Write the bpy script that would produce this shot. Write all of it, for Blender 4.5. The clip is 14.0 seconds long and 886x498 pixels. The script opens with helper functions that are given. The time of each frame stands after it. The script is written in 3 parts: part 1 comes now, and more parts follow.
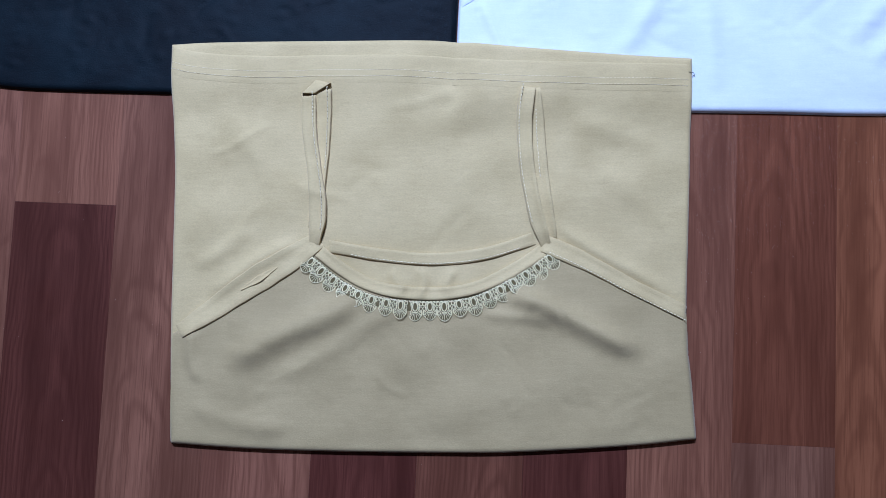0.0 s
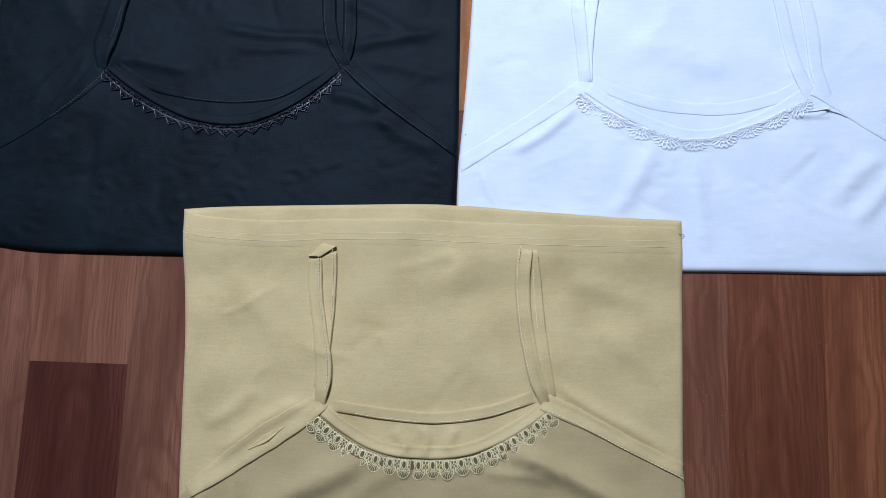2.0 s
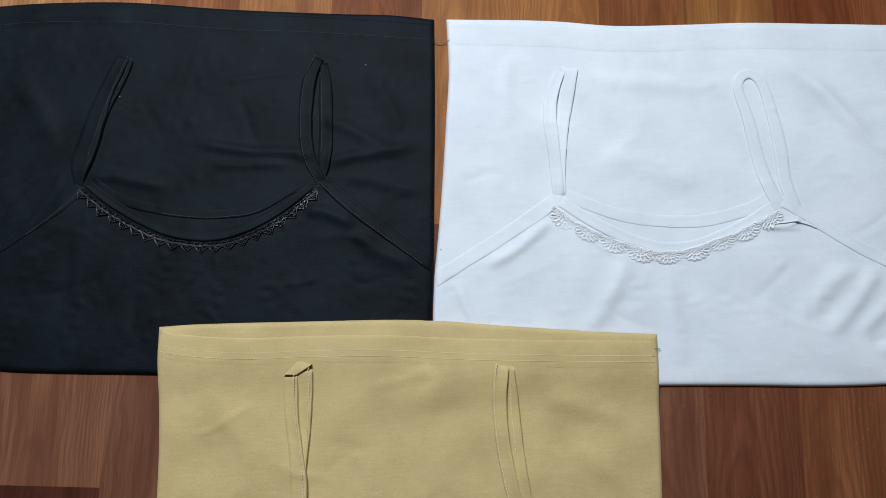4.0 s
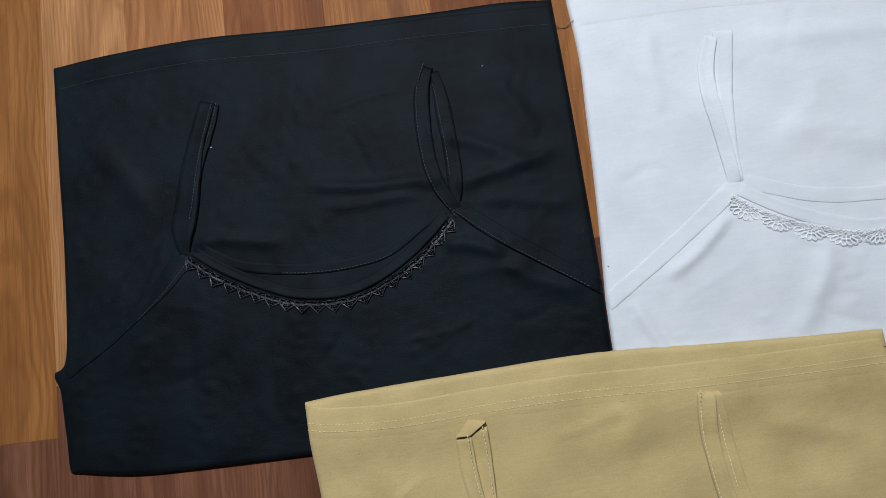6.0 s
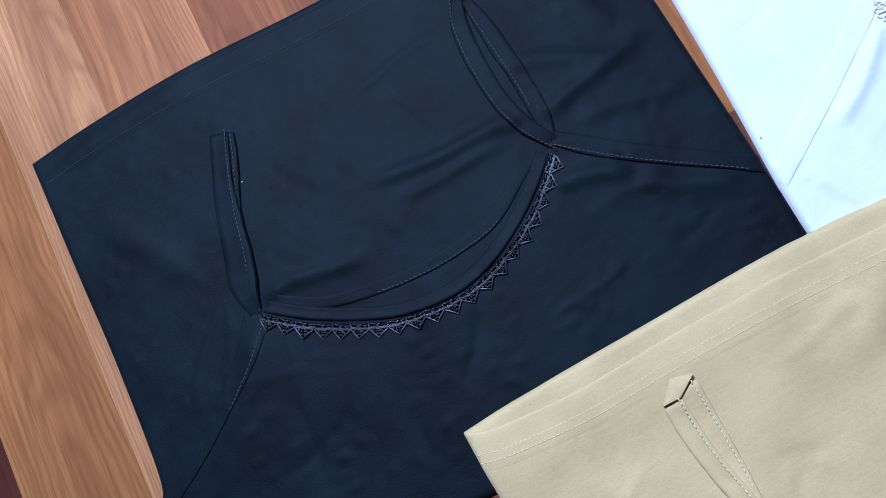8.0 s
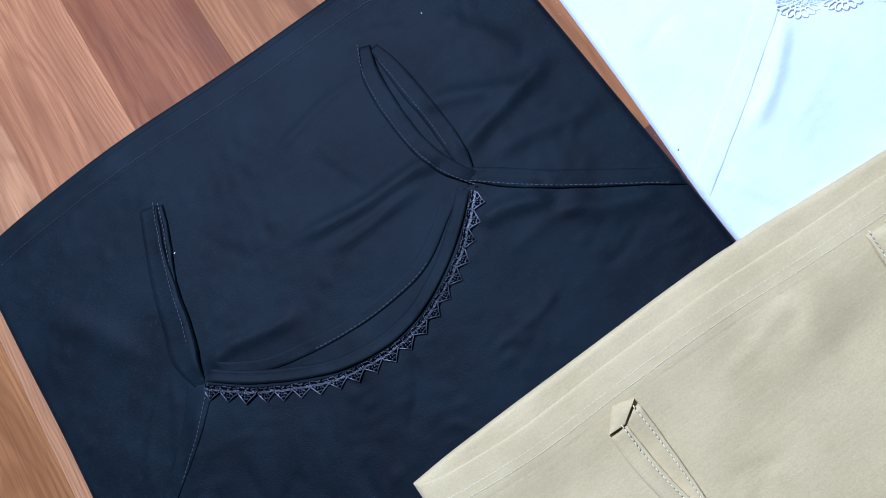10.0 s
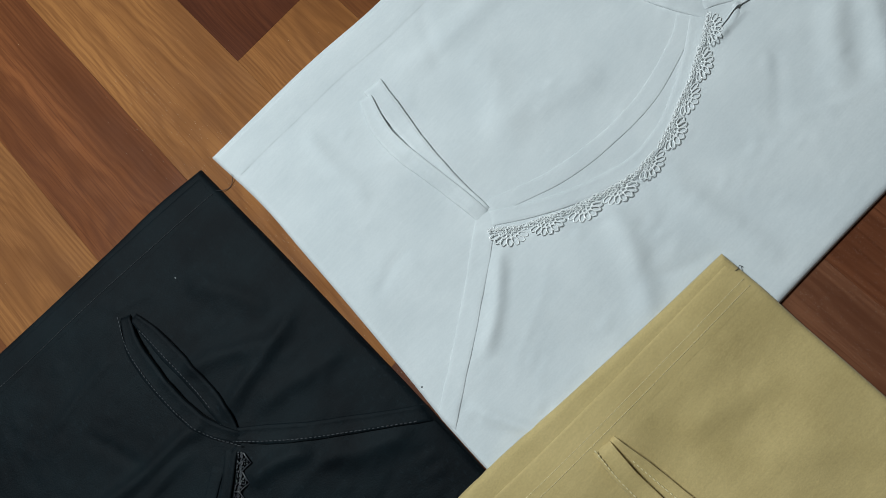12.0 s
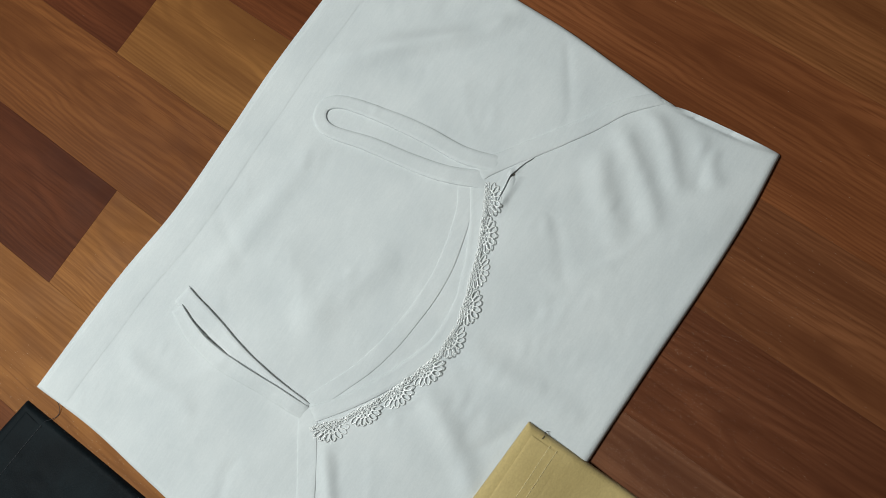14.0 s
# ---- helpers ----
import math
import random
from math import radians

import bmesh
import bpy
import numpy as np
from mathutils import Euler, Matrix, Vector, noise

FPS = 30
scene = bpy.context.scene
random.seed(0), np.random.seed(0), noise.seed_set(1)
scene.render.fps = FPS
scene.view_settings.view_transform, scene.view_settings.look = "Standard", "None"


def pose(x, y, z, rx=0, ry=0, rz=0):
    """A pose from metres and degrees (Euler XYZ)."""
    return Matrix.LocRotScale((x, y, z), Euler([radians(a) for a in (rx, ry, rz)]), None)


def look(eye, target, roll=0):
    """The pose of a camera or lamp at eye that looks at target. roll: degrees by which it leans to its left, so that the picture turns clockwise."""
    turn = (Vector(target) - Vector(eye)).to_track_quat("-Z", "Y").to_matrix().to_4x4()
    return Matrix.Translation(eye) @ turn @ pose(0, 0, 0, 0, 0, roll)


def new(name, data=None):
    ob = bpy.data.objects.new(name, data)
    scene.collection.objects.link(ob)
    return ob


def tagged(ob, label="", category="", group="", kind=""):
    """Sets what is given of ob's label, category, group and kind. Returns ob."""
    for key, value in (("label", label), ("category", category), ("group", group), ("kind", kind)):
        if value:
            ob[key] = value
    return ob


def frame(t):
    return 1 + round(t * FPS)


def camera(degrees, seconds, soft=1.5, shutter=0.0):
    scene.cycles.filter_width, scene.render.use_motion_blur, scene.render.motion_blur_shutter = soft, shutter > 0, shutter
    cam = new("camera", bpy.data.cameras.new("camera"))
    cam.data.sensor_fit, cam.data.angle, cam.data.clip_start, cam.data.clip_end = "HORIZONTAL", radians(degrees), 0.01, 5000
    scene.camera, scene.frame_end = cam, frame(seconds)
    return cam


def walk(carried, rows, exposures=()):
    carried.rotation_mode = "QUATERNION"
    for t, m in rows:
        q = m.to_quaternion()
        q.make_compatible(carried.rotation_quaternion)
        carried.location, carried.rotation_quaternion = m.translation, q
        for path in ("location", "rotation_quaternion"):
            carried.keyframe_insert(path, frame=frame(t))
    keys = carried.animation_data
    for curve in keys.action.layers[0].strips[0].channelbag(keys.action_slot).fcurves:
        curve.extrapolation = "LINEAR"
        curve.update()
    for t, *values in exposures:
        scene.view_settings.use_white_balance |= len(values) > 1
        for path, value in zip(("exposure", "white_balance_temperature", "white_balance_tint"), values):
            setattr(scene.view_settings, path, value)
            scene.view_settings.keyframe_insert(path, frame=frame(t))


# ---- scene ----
cam = camera(61.66, 14.0, 0.55)
PATH = [
    # seconds, x, y, z, turn about x, y, z
    (0.0, -0.0040, 0.0056, 0.5944, 4.03, 1.86, -0.05),
    (0.5, -0.0061, 0.0292, 0.5949, 5.06, 1.67, 0.45),
    (1.0, -0.0053, 0.0449, 0.5974, 6.36, 1.97, 0.00),
    (1.5, -0.0032, 0.0700, 0.6112, 6.77, 1.99, -0.11),
    (2.0, -0.0050, 0.0924, 0.6250, 7.86, 1.79, -0.51),
    (2.5, -0.0036, 0.1195, 0.6312, 7.38, 1.60, -0.72),
    (3.0, 0.0058, 0.1374, 0.6370, 8.38, 1.62, -0.85),
    (3.2, 0.0092, 0.1451, 0.6392, 8.79, 1.20, -1.06),
    (5.5, 0.0002, 0.1621, 0.5993, 14.54, 1.25, -1.52),
    (6.0, -0.0862, 0.2252, 0.5637, 8.08, 5.19, -9.58),
    (6.5, -0.1214, 0.2435, 0.4893, 5.63, 7.63, -22.97),
    (7.0, -0.1567, 0.2278, 0.4603, 3.46, 7.91, -27.89),
    (7.2, -0.1644, 0.2313, 0.4619, 4.58, 7.68, -28.29),
    (9.3, -0.1752, 0.2113, 0.4447, 8.68, 11.50, -34.67),
    (9.5, -0.1492, 0.2199, 0.4450, 7.21, 11.62, -35.72),
    (10.0, -0.1182, 0.2049, 0.4439, 9.12, 11.71, -36.33),
    (10.5, -0.0746, 0.1856, 0.4400, 11.93, 12.82, -37.94),
    (11.0, -0.0254, 0.2044, 0.4570, 10.79, 11.79, -41.05),
    (11.5, 0.0196, 0.2065, 0.4557, 10.81, 11.28, -43.70),
    (12.0, 0.0573, 0.2017, 0.4577, 11.52, 10.42, -46.41),
    (12.5, 0.0896, 0.2018, 0.4615, 11.48, 9.39, -48.95),
    (13.0, 0.1305, 0.2067, 0.4684, 11.05, 8.84, -52.02),
    (13.5, 0.1747, 0.1973, 0.4716, 10.97, 8.78, -55.57),
    (14.0, 0.2105, 0.1995, 0.4778, 9.62, 8.69, -56.67),
]
EXPOSURES = [(0.0, 0.02, 4400, 22), (1.5, -0.08, 4800, 20), (3.0, -0.33, 5450, 10), (5.5, -0.38, 6000, 10), (6.0, -0.50, 5950, 12), (6.5, -0.02, 5250, 17), (7.0, 0.14, 4850, 21), (9.5, 0.20, 4400, 22), (10.5, 0.30, 4750, 20), (11.0, -0.10, 5850, 11), (12.0, -0.70, 6000, 1), (12.7, -0.64, 6250, 2), (14.0, -0.60, 6500, 3)]
walk(cam, [(t, pose(x, y, z, rx, ry, rz)) for t, x, y, z, rx, ry, rz in PATH], EXPOSURES)

# ---- light: one unseen wall-mounted tube lamp, added, in a closed grey room ----
world = bpy.data.worlds.new("world")
scene.world = world
world.use_nodes = True
world.node_tree.nodes["Background"].inputs[0].default_value = (0.6, 0.65, 0.7, 1)
world.node_tree.nodes["Background"].inputs[1].default_value = 0.05

LAMP_AT = (-0.22, 1.12, 1.38)
tube = bpy.data.lights.new("tube_light", "AREA")
tube.shape, tube.size, tube.size_y = "RECTANGLE", 0.34, 0.06
tube.energy = 36
tube.color = (0.95, 0.985, 1.0)
tube_ob = new("tube_light", tube)
tube_ob.matrix_world = look((LAMP_AT[0], LAMP_AT[1] - 0.10, LAMP_AT[2] - 0.03), (0.0, 0.25, 0.0))


# ---- materials ----
def nodes_of(name, rough=0.8):
    m = bpy.data.materials.new(name)
    m.use_nodes = True
    nt = m.node_tree
    b = nt.nodes["Principled BSDF"]
    b.inputs["Roughness"].default_value = rough
    return m, nt, b


def add(nt, kind, **values):
    n = nt.nodes.new(kind)
    for k, v in values.items():
        n.inputs[k].default_value = v
    return n


def mixer(nt, a, b, fac, mode="MIX"):
    n = nt.nodes.new("ShaderNodeMix")
    n.data_type, n.blend_type = "RGBA", mode
    for sock, v in ((n.inputs["Factor"], fac), (n.inputs["A"], a), (n.inputs["B"], b)):
        if hasattr(v, "links"):
            nt.links.new(v, sock)
        else:
            sock.default_value = v
    return n.outputs["Result"]


def ramp(nt, fac, stops):
    n = nt.nodes.new("ShaderNodeValToRGB")
    while len(n.color_ramp.elements) < len(stops):
        n.color_ramp.elements.new(0.5)
    for e, (p, c) in zip(n.color_ramp.elements, stops):
        e.position = p
        e.color = (c, c, c, 1) if isinstance(c, float) else (*c, 1)
    nt.links.new(fac, n.inputs[0])
    return n.outputs[0]


def noise_of(nt, vec, scale, detail=3.0, stretch=(1, 1, 1), rough=0.55):
    mp = nt.nodes.new("ShaderNodeMapping")
    mp.inputs["Scale"].default_value = stretch
    nt.links.new(vec, mp.inputs[0])
    n = add(nt, "ShaderNodeTexNoise", Scale=scale, Detail=detail, Roughness=rough)
    nt.links.new(mp.outputs[0], n.inputs["Vector"])
    return n.outputs["Fac"]


def bumped(nt, b, height, strength, dist):
    bp = add(nt, "ShaderNodeBump", Strength=strength, Distance=dist)
    nt.links.new(height, bp.inputs["Height"])
    nt.links.new(bp.outputs[0], b.inputs["Normal"])


def jersey(name, colour, second, sheen=0.2, mottle=0.5, knit=0.35, rough=0.9, spec=0.15, grain=0.6, fleck=0.0, rumple=0.15):
    """Cotton jersey: fine knit relief, soft mottling, thin slubs that run across, and pale surface fibres."""
    m, nt, b = nodes_of(name, rough)
    co = nt.nodes.new("ShaderNodeTexCoord").outputs["Object"]
    big = ramp(nt, noise_of(nt, co, 22, 4), [(0.35, 0.0), (0.7, 1.0)])
    slub = ramp(nt, noise_of(nt, co, 60, 5, (1, 9, 1), 0.7), [(0.42, 0.0), (0.85, 0.4)])
    fine = noise_of(nt, co, 700, 2, (1, 1.6, 1))
    n = add(nt, "ShaderNodeMath")
    n.operation = "MULTIPLY_ADD"
    nt.links.new(big, n.inputs[0])
    n.inputs[1].default_value = mottle
    nt.links.new(slub, n.inputs[2])
    c = mixer(nt, (*colour, 1), (*second, 1), n.outputs[0])
    c = mixer(nt, c, ramp(nt, fine, [(0.3, 0.8), (0.7, 1.0)]), grain, "MULTIPLY")
    if fleck:
        hair = ramp(nt, noise_of(nt, co, 520, 3, (1, 0.45, 1), 0.75), [(0.56, 0.0), (0.74, 1.0)])
        worn = ramp(nt, noise_of(nt, co, 14, 3), [(0.40, 0.25), (0.65, 1.0)])
        c = mixer(nt, c, (*[v * 2.0 + 0.003 for v in second], 1), mixer(nt, (0, 0, 0, 1), mixer(nt, hair, worn, 1.0, "MULTIPLY"), fleck))
    nt.links.new(c, b.inputs["Base Color"])
    b.inputs["Sheen Weight"].default_value = sheen
    b.inputs["Sheen Roughness"].default_value = 0.5
    b.inputs["Specular IOR Level"].default_value = spec
    h = mixer(nt, mixer(nt, fine, slub, 0.25), noise_of(nt, co, 75, 3, (1, 1.4, 1)), rumple)
    bumped(nt, b, h, knit, 0.0006)
    return m


def thread_mat(name, colour, rough=0.5, spec=0.4):
    m, nt, b = nodes_of(name, rough)
    co = nt.nodes.new("ShaderNodeTexCoord").outputs["Object"]
    tw = noise_of(nt, co, 1500, 2)
    c = mixer(nt, (*[v * 0.86 for v in colour], 1), (*colour, 1), tw)
    nt.links.new(c, b.inputs["Base Color"])
    b.inputs["Specular IOR Level"].default_value = spec
    return m


def plank_mat():
    """Printed oak-and-cherry laminate: each strip takes its tone from its own colour."""
    m, nt, b = nodes_of("laminate_wood", 0.42)
    info = nt.nodes.new("ShaderNodeObjectInfo")
    co = nt.nodes.new("ShaderNodeTexCoord").outputs["Object"]
    off = nt.nodes.new("ShaderNodeVectorMath")
    off.operation = "MULTIPLY_ADD"
    comb = nt.nodes.new("ShaderNodeCombineXYZ")
    for k in range(3):
        nt.links.new(info.outputs["Random"], comb.inputs[k])
    nt.links.new(comb.outputs[0], off.inputs[0])
    off.inputs[1].default_value = (7.3, 19.1, 3.7)
    nt.links.new(co, off.inputs[2])
    v = off.outputs[0]
    streak = noise_of(nt, v, 20, 5, (2.2, 0.22, 1), 0.48)
    pore = noise_of(nt, v, 190, 4, (4, 0.10, 1), 0.65)
    # cathedral figure: nested arches drawn out along the strip, their crown off its middle
    sep = nt.nodes.new("ShaderNodeSeparateXYZ")
    nt.links.new(co, sep.inputs[0])

    def calc(kind, one, two, three=None):
        n = nt.nodes.new("ShaderNodeMath")
        n.operation = kind
        for sock, val in zip(n.inputs, (one, two, three)):
            if hasattr(val, "links"):
                nt.links.new(val, sock)
            elif val is not None:
                sock.default_value = val
        return n.outputs[0]

    side = calc("MULTIPLY_ADD", info.outputs["Random"], 0.05, -0.025)
    across = calc("ADD", sep.outputs[0], side)
    arch = calc("MULTIPLY", calc("MULTIPLY", across, across), 3600.0)
    arch = calc("MULTIPLY_ADD", sep.outputs[1], 9.0, arch)
    arch = calc("MULTIPLY_ADD", noise_of(nt, v, 9, 3, (1.4, 0.7, 1)), 6.0, arch)
    figure = calc("SINE", calc("MULTIPLY", arch, 6.283), 0.0)
    tone = info.outputs["Color"]
    dark = mixer(nt, tone, (0.56, 0.47, 0.44, 1), 1.0, "MULTIPLY")
    lite = mixer(nt, tone, (1.50, 1.50, 1.48, 1), 1.0, "MULTIPLY")
    c = mixer(nt, dark, lite, ramp(nt, streak, [(0.25, 0.0), (0.75, 1.0)]))
    c = mixer(nt, c, dark, ramp(nt, calc("MULTIPLY_ADD", figure, 0.5, 0.5), [(0.30, 0.0), (1.0, 0.38)]))
    c = mixer(nt, c, dark, ramp(nt, pore, [(0.46, 0.0), (0.72, 0.75)]))
    patch = noise_of(nt, v, 5, 3, (1, 0.6, 1))
    c = mixer(nt, c, dark, ramp(nt, patch, [(0.45, 0.0), (0.8, 0.45)]))
    nt.links.new(c, b.inputs["Base Color"])
    smear = noise_of(nt, co, 30, 4)
    nt.links.new(ramp(nt, smear, [(0.3, 0.48), (0.7, 0.62)]), b.inputs["Roughness"])
    b.inputs["Specular IOR Level"].default_value = 0.07
    bumped(nt, b, pore, 0.12, 0.0004)
    return m


def plaster(name, colour):
    m, nt, b = nodes_of(name, 0.85)
    co = nt.nodes.new("ShaderNodeTexCoord").outputs["Object"]
    c = mixer(nt, (*[v * 0.93 for v in colour], 1), (*colour, 1), noise_of(nt, co, 4, 5))
    nt.links.new(c, b.inputs["Base Color"])
    bumped(nt, b, noise_of(nt, co, 200, 3), 0.15, 0.001)
    return m


# one tan jersey twice: the bodice copy has shade painted into its colour
TAN_SHADED = jersey("tan_jersey_shaded", (0.370, 0.275, 0.116), (0.480, 0.361, 0.161), rough=0.75, spec=0.3)
TAN_LIT = jersey("tan_jersey_lit", (0.486, 0.362, 0.150), (0.626, 0.475, 0.215), rough=0.75, spec=0.3)
BLACK = jersey("black_jersey", (0.0010, 0.0025, 0.0041), (0.0043, 0.0090, 0.0118), 0.015, 0.9, 0.5, 0.64, 0.100, 1.0, 0.55, 0.10)
WHITE = jersey("white_jersey", (0.616, 0.638, 0.648), (0.732, 0.744, 0.745), 0.2, 0.6, 0.14, grain=0.25, rumple=0.5)
CREAM_THREAD = thread_mat("cream_thread", (0.80, 0.68, 0.39))
GREY_THREAD = thread_mat("dark_grey_thread", (0.036, 0.038, 0.043))
WHITE_THREAD = thread_mat("white_thread", (0.84, 0.85, 0.86))
TAN_LACE = thread_mat("cream_lace_thread", (0.86, 0.73, 0.38), 0.30, 0.6)
# lace net coloured dark olive, shade between the threads painted in
TAN_NET_SHADED = thread_mat("shaded_lace_net", (0.150, 0.112, 0.044), 0.9, 0.05)
BLACK_LACE = thread_mat("black_lace_thread", (0.024, 0.026, 0.036), 0.3, 0.7)
BLACK_NET = thread_mat("black_lace_net", (0.0015, 0.0016, 0.002), 0.95, 0.02)
WHITE_LACE = thread_mat("white_lace_thread", (0.97, 0.97, 0.96), 0.24, 0.8)
WHITE_NET = thread_mat("white_lace_net", (0.64, 0.655, 0.67), 0.8, 0.2)
WOOD = plank_mat()
JOINT = thread_mat("dark_joint", (0.03, 0.018, 0.012), 0.8, 0.2)
WALL = plaster("wall_paint", (0.27, 0.265, 0.25))
CEIL = plaster("ceiling_paint", (0.82, 0.82, 0.80))
FLECK = thread_mat("pale_dust", (0.75, 0.62, 0.45), 0.5, 0.5)


# ---- mesh helpers ----
def mesh_of(name, verts, faces, material, smooth=True):
    me = bpy.data.meshes.new(name)
    me.from_pydata([tuple(map(float, v)) for v in verts], [], faces)
    me.materials.append(material)
    if smooth:
        me.polygons.foreach_set("use_smooth", [True] * len(me.polygons))
    me.update()
    return me


def part(name, me, parent, label=""):
    """One mesh object under a thing or under a part; its mesh is given in the world's metres."""
    ob = new(name, me)
    ob.parent = parent
    root = parent
    shift = Vector((0, 0, 0))
    while root is not None:
        shift += root.location
        root = root.parent
    me.transform(Matrix.Translation(-shift))
    return tagged(ob, label) if label else ob


def grid_faces(rows, cols):
    return [(r * cols + c, r * cols + c + 1, (r + 1) * cols + c + 1, (r + 1) * cols + c) for r in range(rows - 1) for c in range(cols - 1)]


def curve(points, n=60):
    """A smooth line through a few control points, in n even steps."""
    p = np.array(points, float)
    if len(p) == 2:
        return p[0] + (p[1] - p[0]) * np.linspace(0, 1, n)[:, None]
    q = np.vstack([2 * p[0] - p[1], p, 2 * p[-1] - p[-2]])
    out = []
    for i in range(1, len(q) - 2):
        t = np.linspace(0, 1, 24, endpoint=False)[:, None]
        a, b, c, d = q[i - 1], q[i], q[i + 1], q[i + 2]
        out.append(0.5 * (2 * b + (c - a) * t + (2 * a - 5 * b + 4 * c - d) * t**2 + (3 * b - a - 3 * c + d) * t**3))
    return resample(np.vstack(out + [p[-1:]]), n)


def resample(p, n):
    s = np.r_[0, np.cumsum(np.linalg.norm(np.diff(p, axis=0), axis=1))]
    u = np.linspace(0, s[-1], n)
    return np.stack([np.interp(u, s, p[:, k]) for k in range(p.shape[1])], -1)


def normals_of(p):
    """Tangents and left-hand normals along a flat line."""
    t = np.gradient(p, axis=0)
    t /= np.linalg.norm(t, axis=1, keepdims=True) + 1e-12
    return t, np.stack([-t[:, 1], t[:, 0]], -1)


def away(xy, line):
    """Distance of points from a line of short pieces."""
    a, d = line[:-1], np.diff(line, axis=0)
    best = np.full(len(xy), 9.0)
    for p, v in zip(a, d):
        u = np.clip(((xy - p) @ v) / (v @ v + 1e-12), 0, 1)
        best = np.minimum(best, np.hypot(*(xy - p - u[:, None] * v).T))
    return best


def tuck(xy, c):
    """Points that would stick out past a garment's edge, brought back onto it."""
    a, d = c.ring[:-1], np.diff(c.ring, axis=0)
    best, near = np.full(len(xy), 9.0), xy.copy()
    for p, v in zip(a, d):
        u = np.clip(((xy - p) @ v) / (v @ v + 1e-12), 0, 1)
        q = p + u[:, None] * v
        far = np.hypot(*(xy - q).T)
        near = np.where((far < best)[:, None], q, near)
        best = np.minimum(best, far)
    return np.where(inside(xy, c.loop)[:, None], xy, near)


def inside(xy, loop):
    odd = np.zeros(len(xy), bool)
    for (x0, y0), (x1, y1) in zip(loop, np.roll(loop, -1, axis=0)):
        cross = (y0 > xy[:, 1]) != (y1 > xy[:, 1])
        xs = x0 + (xy[:, 1] - y0) * (x1 - x0) / (y1 - y0 + 1e-12)
        odd ^= cross & (xy[:, 0] < xs)
    return odd


def rounded(d, r):
    return np.sqrt(np.clip(1 - (1 - np.clip(d / r, 0, 1)) ** 2, 0, 1))


def ease(x):
    x = np.clip(x, 0, 1)
    return x * x * (3 - 2 * x)


def ripple(xy, seed, size, count=9):
    """Gentle unevenness: a few crossing waves of about one size."""
    rng = np.random.default_rng(seed)
    out = np.zeros(len(xy))
    for _ in range(count):
        a, k, ph = rng.uniform(0, 2 * np.pi), rng.uniform(0.6, 1.7) * 2 * np.pi / size, rng.uniform(0, 6.3)
        out += np.sin(k * (xy[:, 0] * np.cos(a) + xy[:, 1] * np.sin(a)) + ph)
    return out / count


def tube_into(verts, faces, pts, r, closed=False, sides=5):
    """A round thread along a line in space."""
    p = np.array(pts, float)
    n = len(p)
    t = np.roll(p, -1, 0) - np.roll(p, 1, 0) if closed else np.gradient(p, axis=0)
    t /= np.linalg.norm(t, axis=1, keepdims=True) + 1e-12
    u = np.cross(t, (0, 0, 1.0))
    u /= np.linalg.norm(u, axis=1, keepdims=True) + 1e-9
    w = np.cross(u, t)
    base = len(verts)
    for k in range(n):
        for s in range(sides):
            a = 2 * np.pi * s / sides
            verts.append(p[k] + r * (np.cos(a) * u[k] + np.sin(a) * w[k]))
    for k in range(n if closed else n - 1):
        for s in range(sides):
            j, e = (k + 1) % n, (s + 1) % sides
            faces.append((base + k * sides + s, base + k * sides + e, base + j * sides + e, base + j * sides + s))


# ---- the room ----
GRAIN = radians(-2.545)
AX, AY = Vector((math.cos(GRAIN), math.sin(GRAIN), 0)), Vector((-math.sin(GRAIN), math.cos(GRAIN), 0))
X0, X1, Y0, Y1, HIGH = -1.6, 1.6, -1.75, 1.20, 2.5


def box(name, lo, hi, material):
    x0, y0, z0, x1, y1, z1 = *lo, *hi
    v = [(x, y, z) for z in (z0, z1) for y in (y0, y1) for x in (x0, x1)]
    f = [(0, 2, 3, 1), (4, 5, 7, 6), (0, 1, 5, 4), (2, 6, 7, 3), (0, 4, 6, 2), (1, 3, 7, 5)]
    return mesh_of(name, v, f, material, False)


floor = tagged(new("floor", box("floor", (X0 - 0.1, Y0 - 0.1, -0.05), (X1 + 0.1, Y1 + 0.1, -0.0015), JOINT)), "brown wood-look laminate floor laid in narrow strips", "floor", kind="structure")
# unseen walls and ceiling, added to close the room; grey walls cut bounce
for name, lo, hi in (
    ("wall_north", (X0 - 0.1, Y1, 0), (X1 + 0.1, Y1 + 0.1, HIGH)),
    ("wall_south", (X0 - 0.1, Y0 - 0.1, 0), (X1 + 0.1, Y0, HIGH)),
    ("wall_west", (X0 - 0.1, Y0, 0), (X0, Y1, HIGH)),
    ("wall_east", (X1, Y0, 0), (X1 + 0.1, Y1, HIGH)),
):
    tagged(new(name, box(name, lo, hi, WALL)), "plain grey wall, unseen, added to close the room", "wall", kind="structure")
tagged(new("ceiling", box("ceiling", (X0 - 0.1, Y0 - 0.1, HIGH), (X1 + 0.1, Y1 + 0.1, HIGH + 0.1), CEIL)), "plain white painted ceiling", "ceiling", kind="structure")


